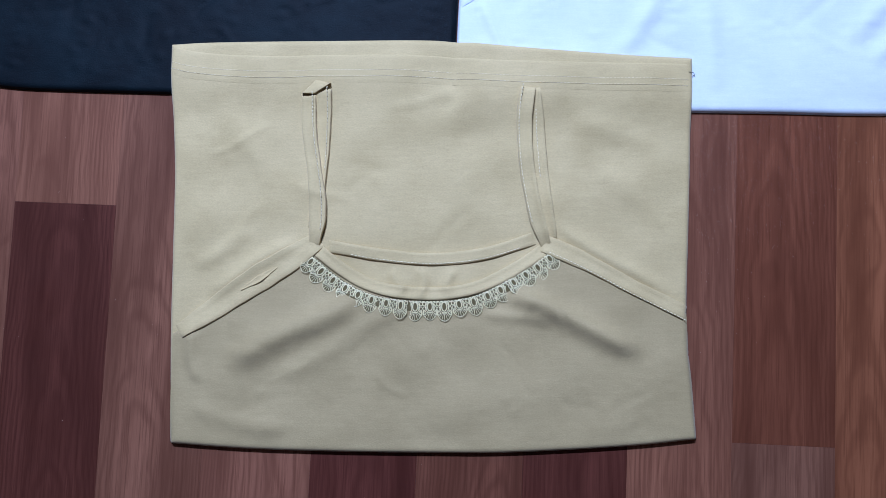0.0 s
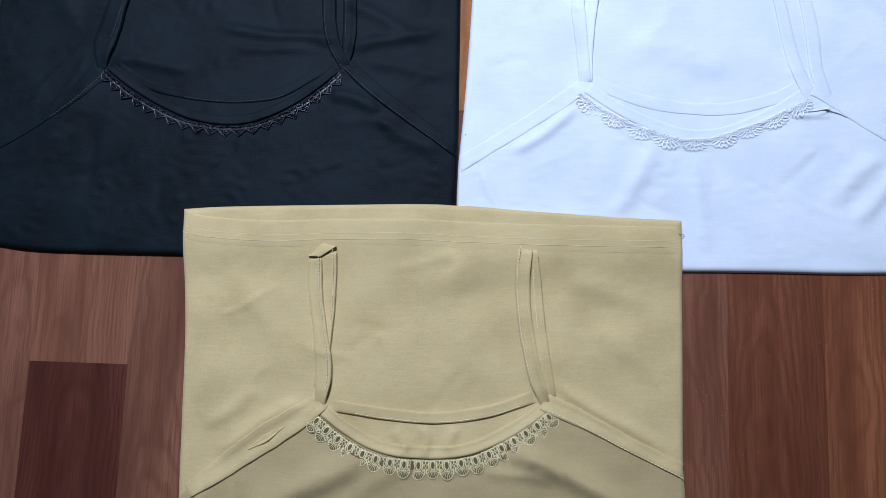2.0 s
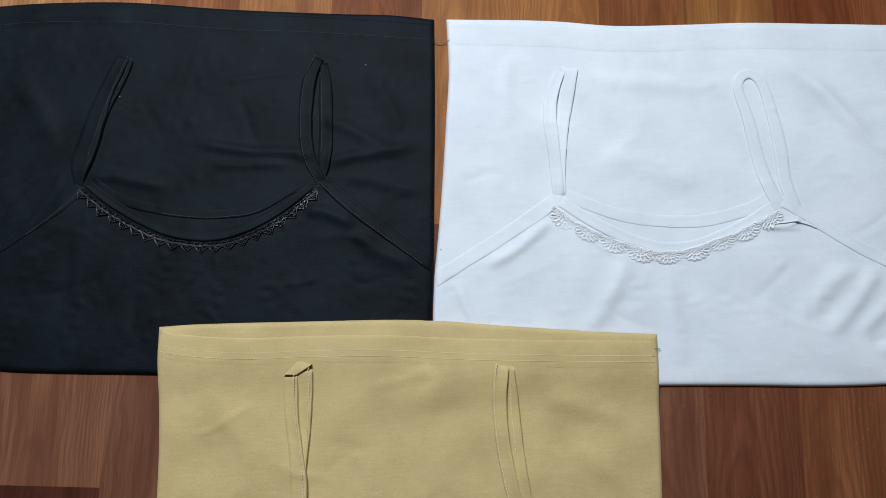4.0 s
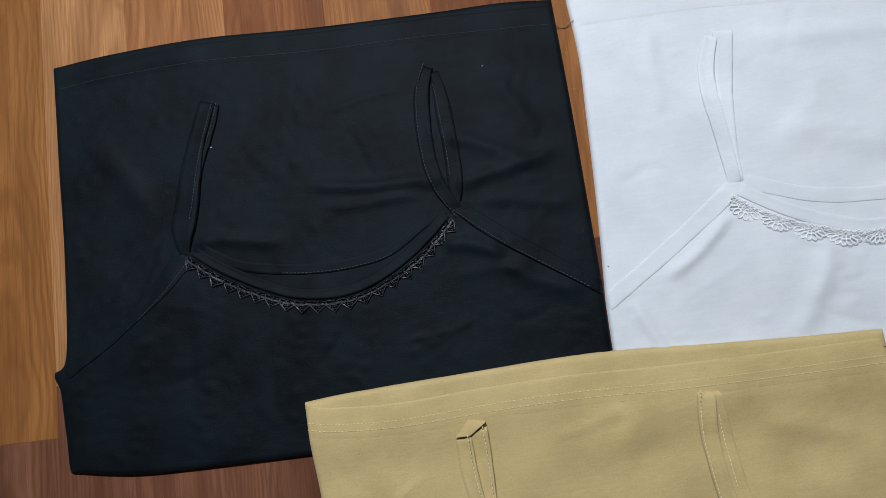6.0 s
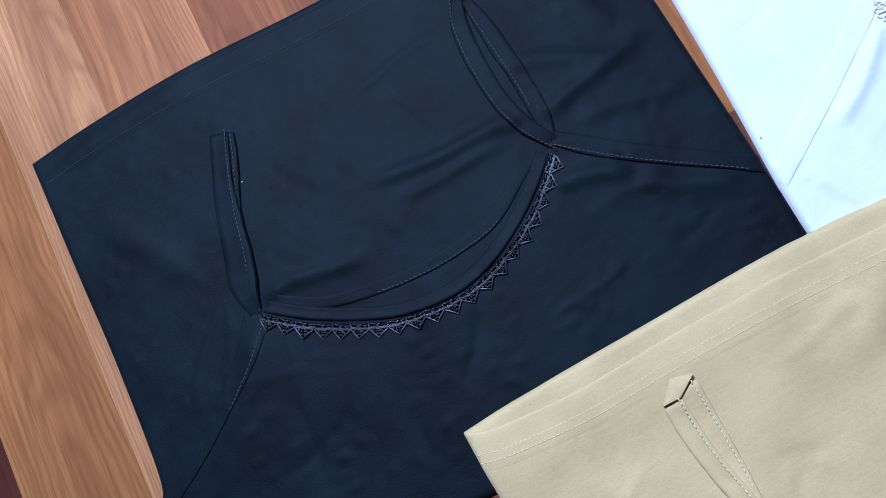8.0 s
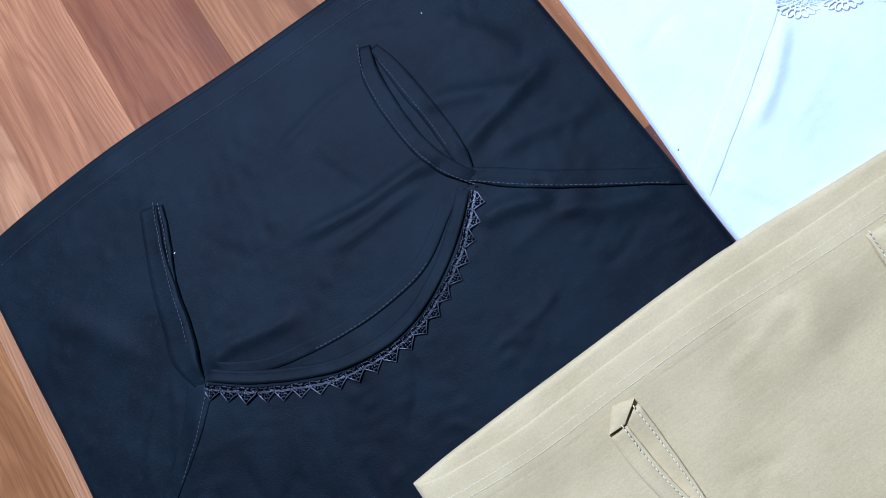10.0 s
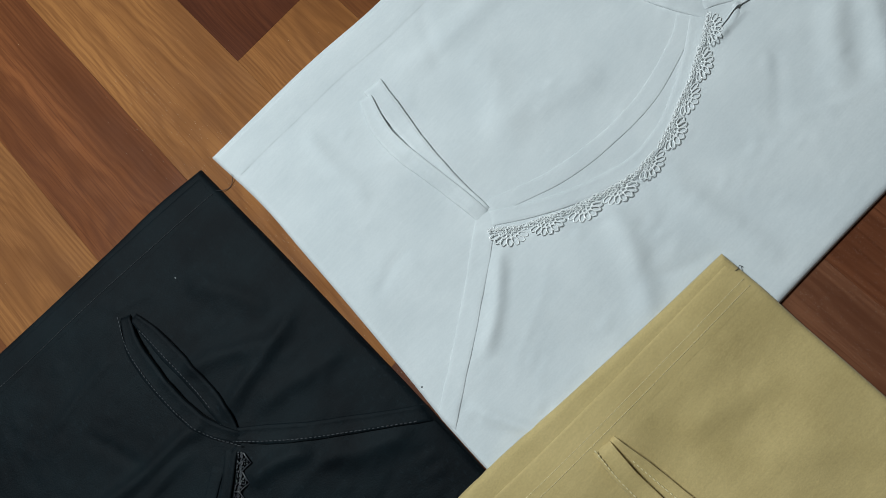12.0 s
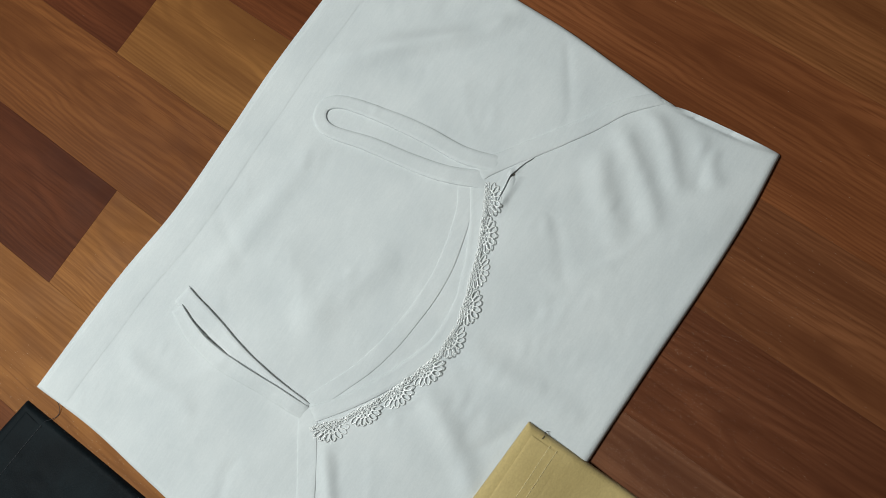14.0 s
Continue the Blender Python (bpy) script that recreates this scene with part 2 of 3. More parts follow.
# ---- a camisole ----
class Cloth:
    """A folded garment: its outline, its height over the floor, and the loose folds in it."""

    def __init__(self, top, right, bottom, left, thick, folds, seed, under=(), crease=0.0004, sway=0.0008, press=1.5):
        self.crease, self.sway, self.press = crease, sway, press
        self.top, self.bottom = curve(top, 90), curve(bottom, 90)
        self.right, self.left = curve(right, 90), curve(left, 90)
        self.loop = np.vstack([self.bottom, self.right[1:], self.top[::-1][1:], self.left[::-1][1:-1]])
        self.ring = np.vstack([self.loop, self.loop[:1]])
        self.thick, self.folds, self.seed, self.under = thick, folds, seed, under
        self.bodice = None
        self.folds = list(folds) + self.small_creases()
        self.top_line = None

    def small_creases(self):
        """Fine pulled creases, longest across the garment, strewn by chance."""
        rng = np.random.default_rng(self.seed + 90)
        (x0, y0), (x1, y1) = self.loop.min(axis=0), self.loop.max(axis=0)
        out = []
        for _ in range(26):
            x, y, a, far = rng.uniform(x0 + 0.03, x1 - 0.03), rng.uniform(y0 + 0.03, y1 - 0.05), rng.normal(0.15, 0.7), rng.uniform(0.02, 0.075)
            out.append((x, y, x + far * math.cos(a), y + far * math.sin(a), rng.uniform(0.0022, 0.0050), rng.uniform(-0.0005, 0.0006)))
        return out

    def ground(self, xy):
        z = np.zeros(len(xy))
        for c in self.under:
            d = away(xy, c.ring) * np.where(inside(xy, c.loop), 1, -1)
            z = np.maximum(z, (c.thick + 0.0008) * ease((d + 0.022) / 0.040))
        return z

    def base(self, xy):
        d = away(xy, self.ring)
        soft = ease(d / 0.018)
        z = self.thick * rounded(d, 0.0045) + soft * self.sway * ripple(xy, self.seed, 0.075) + soft * self.crease * ripple(xy, self.seed + 5, 0.024, 12) ** 2 * 3
        for ax, ay, bx, by, wide, high in self.folds:
            a, v = np.array((ax, ay)), np.array((bx - ax, by - ay))
            u = ((xy - a) @ v) / (v @ v)
            n = (v[0] * (xy[:, 1] - ay) - v[1] * (xy[:, 0] - ax)) / np.hypot(*v)
            n = n + 0.0016 * np.sin(u * 5 + ax * 90)
            z = z + soft * self.press * high * np.exp(-((n / wide) ** 2)) * ease((u + 0.15) / 0.3) * ease((1.15 - u) / 0.3)
        return self.ground(xy) + z

    def set_bodice(self, line, thick=0.0018):
        self.top_line, self.lift = line, thick
        lo = resample(self.bottom, len(line))
        lo = lo[::-1] if np.linalg.norm(lo[0] - line[0]) > np.linalg.norm(lo[-1] - line[0]) else lo
        self.bodice, self.lo = np.vstack([line, lo[::-1]]), lo

    def surface(self, xy):
        z = self.base(xy)
        if self.top_line is not None:
            z = z + np.where(inside(xy, self.bodice), self.lift * rounded(np.minimum(away(xy, self.top_line), away(xy, self.ring) + 0.0004), 0.0022), 0)
        return z


def body_mesh(name, c, material):
    edge = np.array([0, 0.0015, 0.0035, 0.006, 0.009, 0.013])
    us = np.r_[edge, np.linspace(0.018, 0.982, 150), 1 - edge[::-1]]
    vs = np.r_[edge, np.linspace(0.018, 0.982, 120), 1 - edge[::-1]]
    at = lambda line, s: np.stack([np.interp(s, np.linspace(0, 1, len(line)), line[:, k]) for k in (0, 1)], -1)
    B, T, L, R = at(c.bottom, us), at(c.top, us), at(c.left, vs), at(c.right, vs)
    u, v = np.meshgrid(us, vs)
    u, v = u[..., None], v[..., None]
    g = (1 - v) * B[None] + v * T[None] + (1 - u) * L[:, None] + u * R[:, None]
    g = g - ((1 - u) * (1 - v) * B[0] + u * (1 - v) * B[-1] + (1 - u) * v * T[0] + u * v * T[-1])
    xy = g.reshape(-1, 2)
    return mesh_of(name, np.c_[xy, c.base(xy)], grid_faces(len(vs), len(us)), material)


def bodice_mesh(name, c, material):
    n = len(c.top_line)
    vs = np.r_[0, 0.002, 0.005, 0.009, 0.014, np.linspace(0.022, 0.975, 90), 0.985, 0.992, 0.997, 1.0]
    g = c.top_line[None] * (1 - vs[:, None, None]) + c.lo[None] * vs[:, None, None]
    xy = g.reshape(-1, 2)
    d = np.minimum(away(xy, c.top_line), away(xy, c.ring))
    return mesh_of(name, np.c_[xy, c.base(xy) + 0.00015 + c.lift * rounded(d, 0.0022)], grid_faces(len(vs), n), material)


ACROSS = np.array([-1, -0.975, -0.9, -0.5, 0, 0.5, 0.9, 0.975, 1])
RISE = np.array([0, 0.7, 1.0, 1.0, 0.94, 1.0, 1.0, 0.7, 0])


def ribbon_mesh(name, c, points, width, material, thick=0.0014, lift=0.0, seed=1, n=90, raise_ends=None, lip=0.0):
    """A flat sewn strip that lies on the garment along a line; lip lifts its left edge (or, below nought, its right one)."""
    p = curve(points, n)
    _, nor = normals_of(p)
    w = np.array(width, float) if np.ndim(width) else np.full(2, width)
    w = np.interp(np.linspace(0, 1, n), np.linspace(0, 1, len(w)), w)
    w = w * (1 + 0.022 * np.sin(np.linspace(0, 17, n) + seed) + 0.012 * np.sin(np.linspace(0, 41, n) + 2 * seed))
    xy = (p[:, None] + nor[:, None] * (ACROSS[None, :, None] * w[:, None, None] / 2)).reshape(-1, 2)
    xy = tuck(xy, c)
    high = c.surface(xy).reshape(n, -1)
    if lift:
        ends = ease(np.linspace(0, 1, n) / 0.18) * ease((1 - np.linspace(0, 1, n)) / 0.10) if raise_ends is None else np.ones(n)
        high = high + lift * ends[:, None]
    s = np.linspace(0, 1, n)
    flat = (rounded(s, 0.04) * rounded(1 - s, 0.12))[:, None]
    z = high + 0.0001 + 1.35 * flat * thick * RISE[None] * (1 + 0.12 * np.sin(np.linspace(0, 23, n) + seed))[:, None]
    if lip:
        z = z + flat * abs(lip) * (np.clip(ACROSS * np.sign(lip), 0, 1) * (np.abs(ACROSS) < 1))[None]
    return mesh_of(name, np.c_[xy, z.ravel()], grid_faces(n, len(ACROSS)), material)


def stitch_mesh(name, c, points, material, up, aside=0.0, pitch=0.0028, start=0.0, stop=1.0, seed=3, size=1.0):
    """A row of single stitches: short, rounded, slightly uneven dashes of thread."""
    p = curve(points, 300)
    _, nor = normals_of(p)
    p = p + nor * aside
    length = np.linalg.norm(np.diff(p, axis=0), axis=1).sum()
    p = resample(p, max(8, int(length / pitch)))
    p = p[int(start * len(p)) : int(stop * len(p))]
    t, nor = normals_of(p)
    z = c.surface(p) + up
    rng = np.random.default_rng(seed)
    verts, faces = [], []
    for k in range(len(p)):
        half = pitch * rng.uniform(0.27, 0.36)
        d = t[k] + nor[k] * rng.normal(0, 0.08)
        line = [(*(p[k] + d * half * s), z[k] + dz * size) for s, dz in ((-1, -0.0001), (-0.6, 0.00016), (0.6, 0.00016), (1, -0.0001))]
        tube_into(verts, faces, line, 0.00040 * size, sides=4)
    return mesh_of(name, verts, faces, material)


def motif_meshes(kind, thread, net):
    """One repeat of the edging, at the origin: x along the neckline, y away from it."""
    v, f, ground = [], [], []
    arc = lambda cx, cy, rx, ry, a0, a1, n=11, z=0.0005: [(cx + rx * math.cos(radians(a)), cy + ry * math.sin(radians(a)), z) for a in np.linspace(a0, a1, n)]
    mm = 0.001
    if kind == "fan":
        # eyelet drop over a ribbed shell, with a looped heading
        tube_into(v, f, arc(0, 4.6 * mm, 2.1 * mm, 3.3 * mm, 0, 330, 12, 0.0009), 0.00048, True, 5)
        tube_into(v, f, arc(0, 4.6 * mm, 3.7 * mm, 4.6 * mm, -60, 240, 14), 0.00026, False, 4)
        for s in (-1, 1):
            tube_into(v, f, arc(s * 4.9 * mm, 2.4 * mm, 1.3 * mm, 1.5 * mm, 0, 330, 8), 0.00034, True, 4)
            tube_into(v, f, arc(s * 4.9 * mm, 6.0 * mm, 1.2 * mm, 1.5 * mm, 0, 330, 8), 0.00028, True, 4)
            tube_into(v, f, arc(s * 4.6 * mm, 9.3 * mm, 1.2 * mm, 1.6 * mm, 0, 330, 8), 0.00028, True, 4)
            tube_into(v, f, [(s * 1.0 * mm, 0.6 * mm, 0.0006), (s * 3.2 * mm, 3.4 * mm, 0.0008), (s * 3.0 * mm, 7.4 * mm, 0.0007), (s * 6.0 * mm, 9.6 * mm, 0.0005)], 0.00027, False, 4)
        rim = [((5.9 * math.sin(a) + 0.25 * math.sin(6 * a)) * mm, (8.2 + 6.6 * math.cos(a) + 0.45 * abs(math.cos(4.5 * a))) * mm, 0.0005) for a in np.linspace(-1.75, 1.75, 25)]
        tube_into(v, f, rim, 0.00029, False, 4)
        for a in np.linspace(-1.25, 1.25, 7):
            tube_into(v, f, [(1.2 * math.sin(a) * mm, 8.6 * mm, 0.0005), (3.4 * math.sin(a) * mm, (8.6 + 3.0 * math.cos(a)) * mm, 0.0007), (5.5 * math.sin(a) * mm, (8.4 + 6.1 * math.cos(a)) * mm, 0.0005)], 0.00022, False, 4)
        tube_into(v, f, [(x * mm, (0.8 + 0.5 * math.sin(x * 2.1)) * mm, 0.0005) for x in np.linspace(-6.4, 6.4, 22)], 0.00036, False, 4)
        # sheet behind the fan; its dark net colour stands in for gap shade
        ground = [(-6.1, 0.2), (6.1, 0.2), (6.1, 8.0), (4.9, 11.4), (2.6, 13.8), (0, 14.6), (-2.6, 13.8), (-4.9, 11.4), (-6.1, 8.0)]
    elif kind == "scallop":
        # broad shell: an outer row of petals, an inner row of cells, and a ragged knotted heading
        for radius, low, rows, wx, wy, r in ((8.3, 3.6, 7, 1.60, 3.0, 0.00038), (4.4, 3.2, 5, 1.2, 1.6, 0.00030)):
            for a in np.linspace(-70, 70, rows):
                cx, cy, co, si = radius * math.sin(radians(a)), low + 0.80 * radius * math.cos(radians(a)), math.cos(radians(-a)), math.sin(radians(-a))
                cell = []
                for bb in np.linspace(0, 324, 10):
                    lx, ly = wx * math.cos(radians(bb)), wy * math.sin(radians(bb))
                    cell.append(((cx + lx * co - ly * si) * mm, (cy + lx * si + ly * co) * mm, 0.0009))
                tube_into(v, f, cell, r, True, 4)
        knots = random.Random(4)
        for x in np.linspace(-10.4, 10.4, 13):
            for y in (0.4, 2.0, 3.6):
                if y < 3 or abs(x) < 4.5:
                    r0, turn = knots.uniform(0.7, 1.25), knots.uniform(0, 360)
                    tube_into(v, f, arc((x + knots.uniform(-0.5, 0.5)) * mm, (y + knots.uniform(-0.5, 0.5)) * mm, r0 * mm, 0.8 * r0 * mm, turn, turn + 300, 7, knots.uniform(0.0005, 0.0016)), 0.00027, False, 4)
        tube_into(v, f, [(x * mm, (0.7 + 0.8 * math.sin(x * 1.9)) * mm, 0.0012) for x in np.linspace(-10.8, 10.8, 36)], 0.00036, False, 4)
    else:
        # saw tooth: bright outline, crossed filling and a beaded chain heading on a dark net
        tube_into(v, f, [(-6.0 * mm, 4.4 * mm, 0.0006), (-3.0 * mm, 7.4 * mm, 0.0011), (0, 10.8 * mm, 0.0008), (3.0 * mm, 7.4 * mm, 0.0011), (6.0 * mm, 4.4 * mm, 0.0006)], 0.00040, False, 4)
        beads = random.Random(7)
        for y, half in ((1.0, 6.0), (2.7, 6.0), (4.4, 5.2), (6.0, 3.4), (7.6, 1.8)):
            for x in np.arange(-half, half + 0.1, 1.7):
                r0, turn = beads.uniform(0.45, 0.8), beads.uniform(0, 360)
                tube_into(v, f, arc((x + beads.uniform(-0.3, 0.3)) * mm, (y + beads.uniform(-0.3, 0.3)) * mm, r0 * mm, 0.7 * r0 * mm, turn, turn + 210, 5, beads.uniform(0.0004, 0.0013)), 0.00024, False, 4)
        for s in (0, math.pi):
            tube_into(v, f, [(x * mm, (3.6 + 0.5 * math.sin(x * 2.09 + s)) * mm, 0.0008) for x in np.linspace(-6.2, 6.2, 24)], 0.00024, False, 4)
        ground = [(-6.1, 0.0), (6.1, 0.0), (6.1, 4.2), (0, 10.6), (-6.1, 4.2)]
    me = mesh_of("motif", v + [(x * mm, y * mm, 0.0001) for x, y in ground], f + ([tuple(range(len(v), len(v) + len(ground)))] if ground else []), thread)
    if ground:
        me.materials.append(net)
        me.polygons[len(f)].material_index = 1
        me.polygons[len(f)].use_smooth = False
    return me


def lace(c, root, points, kind, count, net, thread, label, depth, broad=0.3, seed=1):
    """An edging sewn along the neckline: a narrow net heading that carries each repeat."""
    p = curve(points, 1400)
    t, nor = normals_of(p)
    if nor[700, 1] > 0:
        nor = -nor
    heading = ribbon_mesh("lace_trim", c, (p + nor * (broad / 2 * depth))[::10], broad * depth, net, 0.0003, seed=seed)
    strip = part("lace_trim", heading, root, label)
    unit = motif_meshes(kind, thread, net)
    rng = np.random.default_rng(seed)
    whole = np.linalg.norm(np.diff(p, axis=0), axis=1).sum()
    natural = {"fan": 0.0122, "scallop": 0.0212, "tooth": 0.0120}[kind]
    squeeze = whole / count / natural
    for k in range(count):
        i = int((k + 0.5) / count * 1399)
        out, along = Vector((*nor[i], 0)), Vector((nor[i][1], -nor[i][0], 0))
        tip = c.surface(np.array([p[i], p[i] + nor[i] * depth]))
        up = along.cross(out)
        share = np.linspace(0, 1, 7)
        over = c.surface(p[i] + nor[i] * (share[:, None] * depth)) - (tip[0] + (tip[1] - tip[0]) * share)
        lean = (out + Vector((0, 0, (tip[1] - tip[0]) / depth))).normalized()
        m = Matrix((along * squeeze, lean, up if up.z > 0 else -up)).transposed().to_4x4()
        m.translation = Vector((*p[i], tip[0] + float(over.max()) + (0.0010 if kind == "scallop" else 0.0008))) - root.location
        ob = new("motif", unit)
        ob.parent = strip
        ob.matrix_local = m @ pose(0, 0, 0, 0, 0, rng.normal(0, 2.0)) @ pose(0, 0, 0, rng.normal(0, 2.0), rng.normal(0, 3.0), 0) @ Matrix.Diagonal((rng.uniform(0.93, 1.04), rng.uniform(0.90, 1.08) * (1.0 if kind == "fan" else 0.90), 0.7, 1))


def hem(c, root, edge, depth, material, thread, rows, thick=0.0009, label="", size=0.7):
    """The turned-up hem: a band along the open end, with its rows of stitches."""
    p = curve(edge, 110)
    _, nor = normals_of(p)
    if nor[50, 1] > 0:
        nor = -nor
    vs = np.array([0, 0.02, 0.05, 0.1, 0.2, 0.4, 0.6, 0.8, 0.9, 0.95, 1.0])
    hs = np.array([0, 0.55, 0.85, 1, 1, 0.92, 0.78, 0.48, 0.28, 0.14, 0.0])
    xy = (p[None] + nor[None] * (vs[:, None, None] * depth)).reshape(-1, 2)
    xy = tuck(xy, c)
    z = c.base(xy).reshape(len(vs), -1) + 0.0001 + thick * hs[:, None]
    part("hem_band", mesh_of("hem_band", np.c_[xy, z.ravel()], grid_faces(len(vs), len(p)), material), root, label)
    for k, down in enumerate(rows):
        part("stitching", stitch_mesh("stitching", c, p + nor * down, thread, thick, seed=11 + k, size=size), root)


def camisole(label, c, group):
    centre = c.loop.mean(axis=0)
    root = new("camisole", None)
    root.empty_display_size = 0.05
    root.location = (centre[0], centre[1], 0)
    return tagged(root, label, "camisole", group)


GROUP = "folded camisoles on the floor"


def strip(name, c, root, points, width, material, thread=None, side=0, thick=0.0014, lift=0.0, label="", seed=1, start=0.0, stop=1.0, inset=0.0013, pitch=0.0028, ends=None, n=90, lip=0.0):
    """A sewn strip of the garment (strap or binding) with its row of stitches."""
    ob = part(name, ribbon_mesh(name, c, points, width, material, thick, lift, seed, n, raise_ends=ends, lip=lip), root, label)
    if thread is not None:
        w = np.mean(width)
        part("stitching", stitch_mesh("stitching", c, points, thread, 1.35 * thick + lift + max(0.0, lip * side) * 0.85, side * (w / 2 - inset), pitch, start, stop, seed), ob)
    return ob


# black camisole
black = Cloth(
    top=[(-0.4203, 0.5221), (-0.3678, 0.5241), (-0.2904, 0.5221), (-0.1980, 0.5120), (-0.0965, 0.5040), (-0.0462, 0.5010), (-0.0048, 0.4950)],
    right=[(-0.0139, 0.1680), (-0.0124, 0.2146), (-0.0098, 0.2648), (-0.0078, 0.3360), (-0.0058, 0.4122), (-0.0048, 0.4950)],
    bottom=[(-0.4354, 0.1921), (-0.3879, 0.1830), (-0.3407, 0.1795), (-0.2462, 0.1760), (-0.1306, 0.1720), (-0.0139, 0.1680)],
    left=[(-0.4354, 0.1921), (-0.4374, 0.2357), (-0.4384, 0.2558), (-0.4424, 0.2698), (-0.4313, 0.2818), (-0.4253, 0.3631), (-0.4233, 0.4343), (-0.4203, 0.5221)],
    thick=0.0042,
    folds=[
        (-0.215, 0.379, -0.122, 0.366, 0.005, 0.0014), (-0.205, 0.362, -0.140, 0.356, 0.004, 0.0009), (-0.312, 0.352, -0.250, 0.343, 0.005, 0.0012),
        (-0.104, 0.398, -0.050, 0.372, 0.006, 0.0011), (-0.030, 0.373, -0.100, 0.358, 0.005, 0.0012), (-0.022, 0.332, -0.085, 0.344, 0.006, 0.0009),
        (-0.118, 0.318, -0.080, 0.302, 0.006, 0.0014), (-0.075, 0.290, -0.030, 0.262, 0.007, 0.0012), (-0.400, 0.508, -0.300, 0.509, 0.006, 0.0009),
        (-0.330, 0.330, -0.390, 0.260, 0.010, 0.0012), (-0.060, 0.440, -0.040, 0.390, 0.007, 0.0008), (-0.390, 0.450, -0.350, 0.390, 0.010, 0.0009),
    ],
    seed=21,
    crease=0.0006,
    sway=0.0010,
    press=2.0,
)
# white camisole
white = Cloth(
    top=[(0.0063, 0.4948), (0.0975, 0.4903), (0.1608, 0.4832), (0.2241, 0.4822), (0.2824, 0.4822), (0.3427, 0.4792), (0.4185, 0.4752)],
    right=[(0.4022, 0.1560), (0.3968, 0.2006), (0.3976, 0.2267), (0.4026, 0.2678), (0.4086, 0.3139), (0.4114, 0.3581), (0.4185, 0.4752)],
    bottom=[(-0.0128, 0.1580), (0.0804, 0.1570), (0.1759, 0.1565), (0.2452, 0.1550), (0.3065, 0.1530), (0.3578, 0.1530), (0.4022, 0.1560)],
    left=[(-0.0133, 0.1580), (-0.0117, 0.2146), (-0.0104, 0.2417), (-0.0094, 0.2558), (-0.0048, 0.2979), (-0.0002, 0.3460), (0.0038, 0.3962), (0.0073, 0.4433), (0.0063, 0.4948)],
    thick=0.0046,
    folds=[
        (0.366, 0.246, 0.322, 0.198, 0.007, 0.0014), (0.384, 0.236, 0.350, 0.196, 0.006, 0.0012), (0.392, 0.212, 0.364, 0.178, 0.006, 0.0010),
        (0.345, 0.252, 0.300, 0.215, 0.008, 0.0014), (0.090, 0.296, 0.040, 0.262, 0.005, 0.0014), (0.158, 0.262, 0.120, 0.205, 0.008, 0.0013),
        (0.190, 0.255, 0.196, 0.180, 0.009, 0.0011), (0.310, 0.440, 0.372, 0.372, 0.008, 0.0016), (0.330, 0.420, 0.395, 0.350, 0.007, 0.0012),
        (0.306, 0.293, 0.282, 0.287, 0.0025, 0.0016), (0.062, 0.450, 0.058, 0.390, 0.007, 0.0010), (0.140, 0.430, 0.250, 0.418, 0.008, 0.0009),
        (0.150, 0.360, 0.215, 0.330, 0.010, 0.0010), (0.180, 0.400, 0.150, 0.340, 0.012, 0.0008), (0.012, 0.245, 0.030, 0.190, 0.004, 0.0014),
    ],
    seed=37,
    sway=0.0025,
    press=1.9,
)
# tan camisole, whose open end lies over the other two
tan = Cloth(
    top=[(-0.2454, 0.2159), (-0.2050, 0.2174), (-0.1075, 0.2174), (-0.0251, 0.2164), (0.0523, 0.2094), (0.1196, 0.2034), (0.1766, 0.1994)],
    right=[(0.1741, -0.1017), (0.1700, -0.0451), (0.1690, -0.0020), (0.1721, 0.0642), (0.1751, 0.1314), (0.1766, 0.1994)],
    bottom=[(-0.2404, -0.1067), (-0.1799, -0.1107), (-0.1045, -0.1127), (-0.0291, -0.1132), (0.0281, -0.1127), (0.1156, -0.1077), (0.1741, -0.1017)],
    left=[(-0.2404, -0.1067), (-0.2424, -0.0241), (-0.2424, 0.0431), (-0.2424, 0.1123), (-0.2454, 0.1725), (-0.2454, 0.2159)],
    thick=0.0048,
    folds=[
        (-0.095, 0.006, -0.185, -0.040, 0.011, 0.0040), (-0.060, -0.002, -0.150, -0.052, 0.009, 0.0014), (0.035, 0.010, 0.125, -0.030, 0.009, 0.0046),
        (0.010, -0.002, 0.058, -0.012, 0.005, 0.0011), (-0.226, -0.020, -0.218, -0.056, 0.005, 0.0014), (-0.180, 0.062, -0.218, 0.034, 0.006, 0.0013),
        (-0.145, 0.052, -0.205, 0.016, 0.006, 0.0020), (0.074, 0.062, 0.150, 0.012, 0.005, 0.0020), (-0.200, 0.160, -0.160, 0.100, 0.011, 0.0010),
        (0.085, 0.150, 0.140, 0.130, 0.009, 0.0011), (0.100, 0.110, 0.150, 0.070, 0.010, 0.0009), (-0.080, 0.150, 0.010, 0.150, 0.012, 0.0007),
        (-0.220, -0.080, -0.150, -0.095, 0.008, 0.0010), (-0.062, 0.030, -0.056, 0.012, 0.0035, 0.0015), (-0.040, 0.030, -0.038, 0.010, 0.0030, 0.0016), (-0.018, 0.030, -0.020, 0.012, 0.0040, 0.0014),
    ],
    seed=53,
    sway=0.0027,
    press=1.8,
    under=(black, white),
)

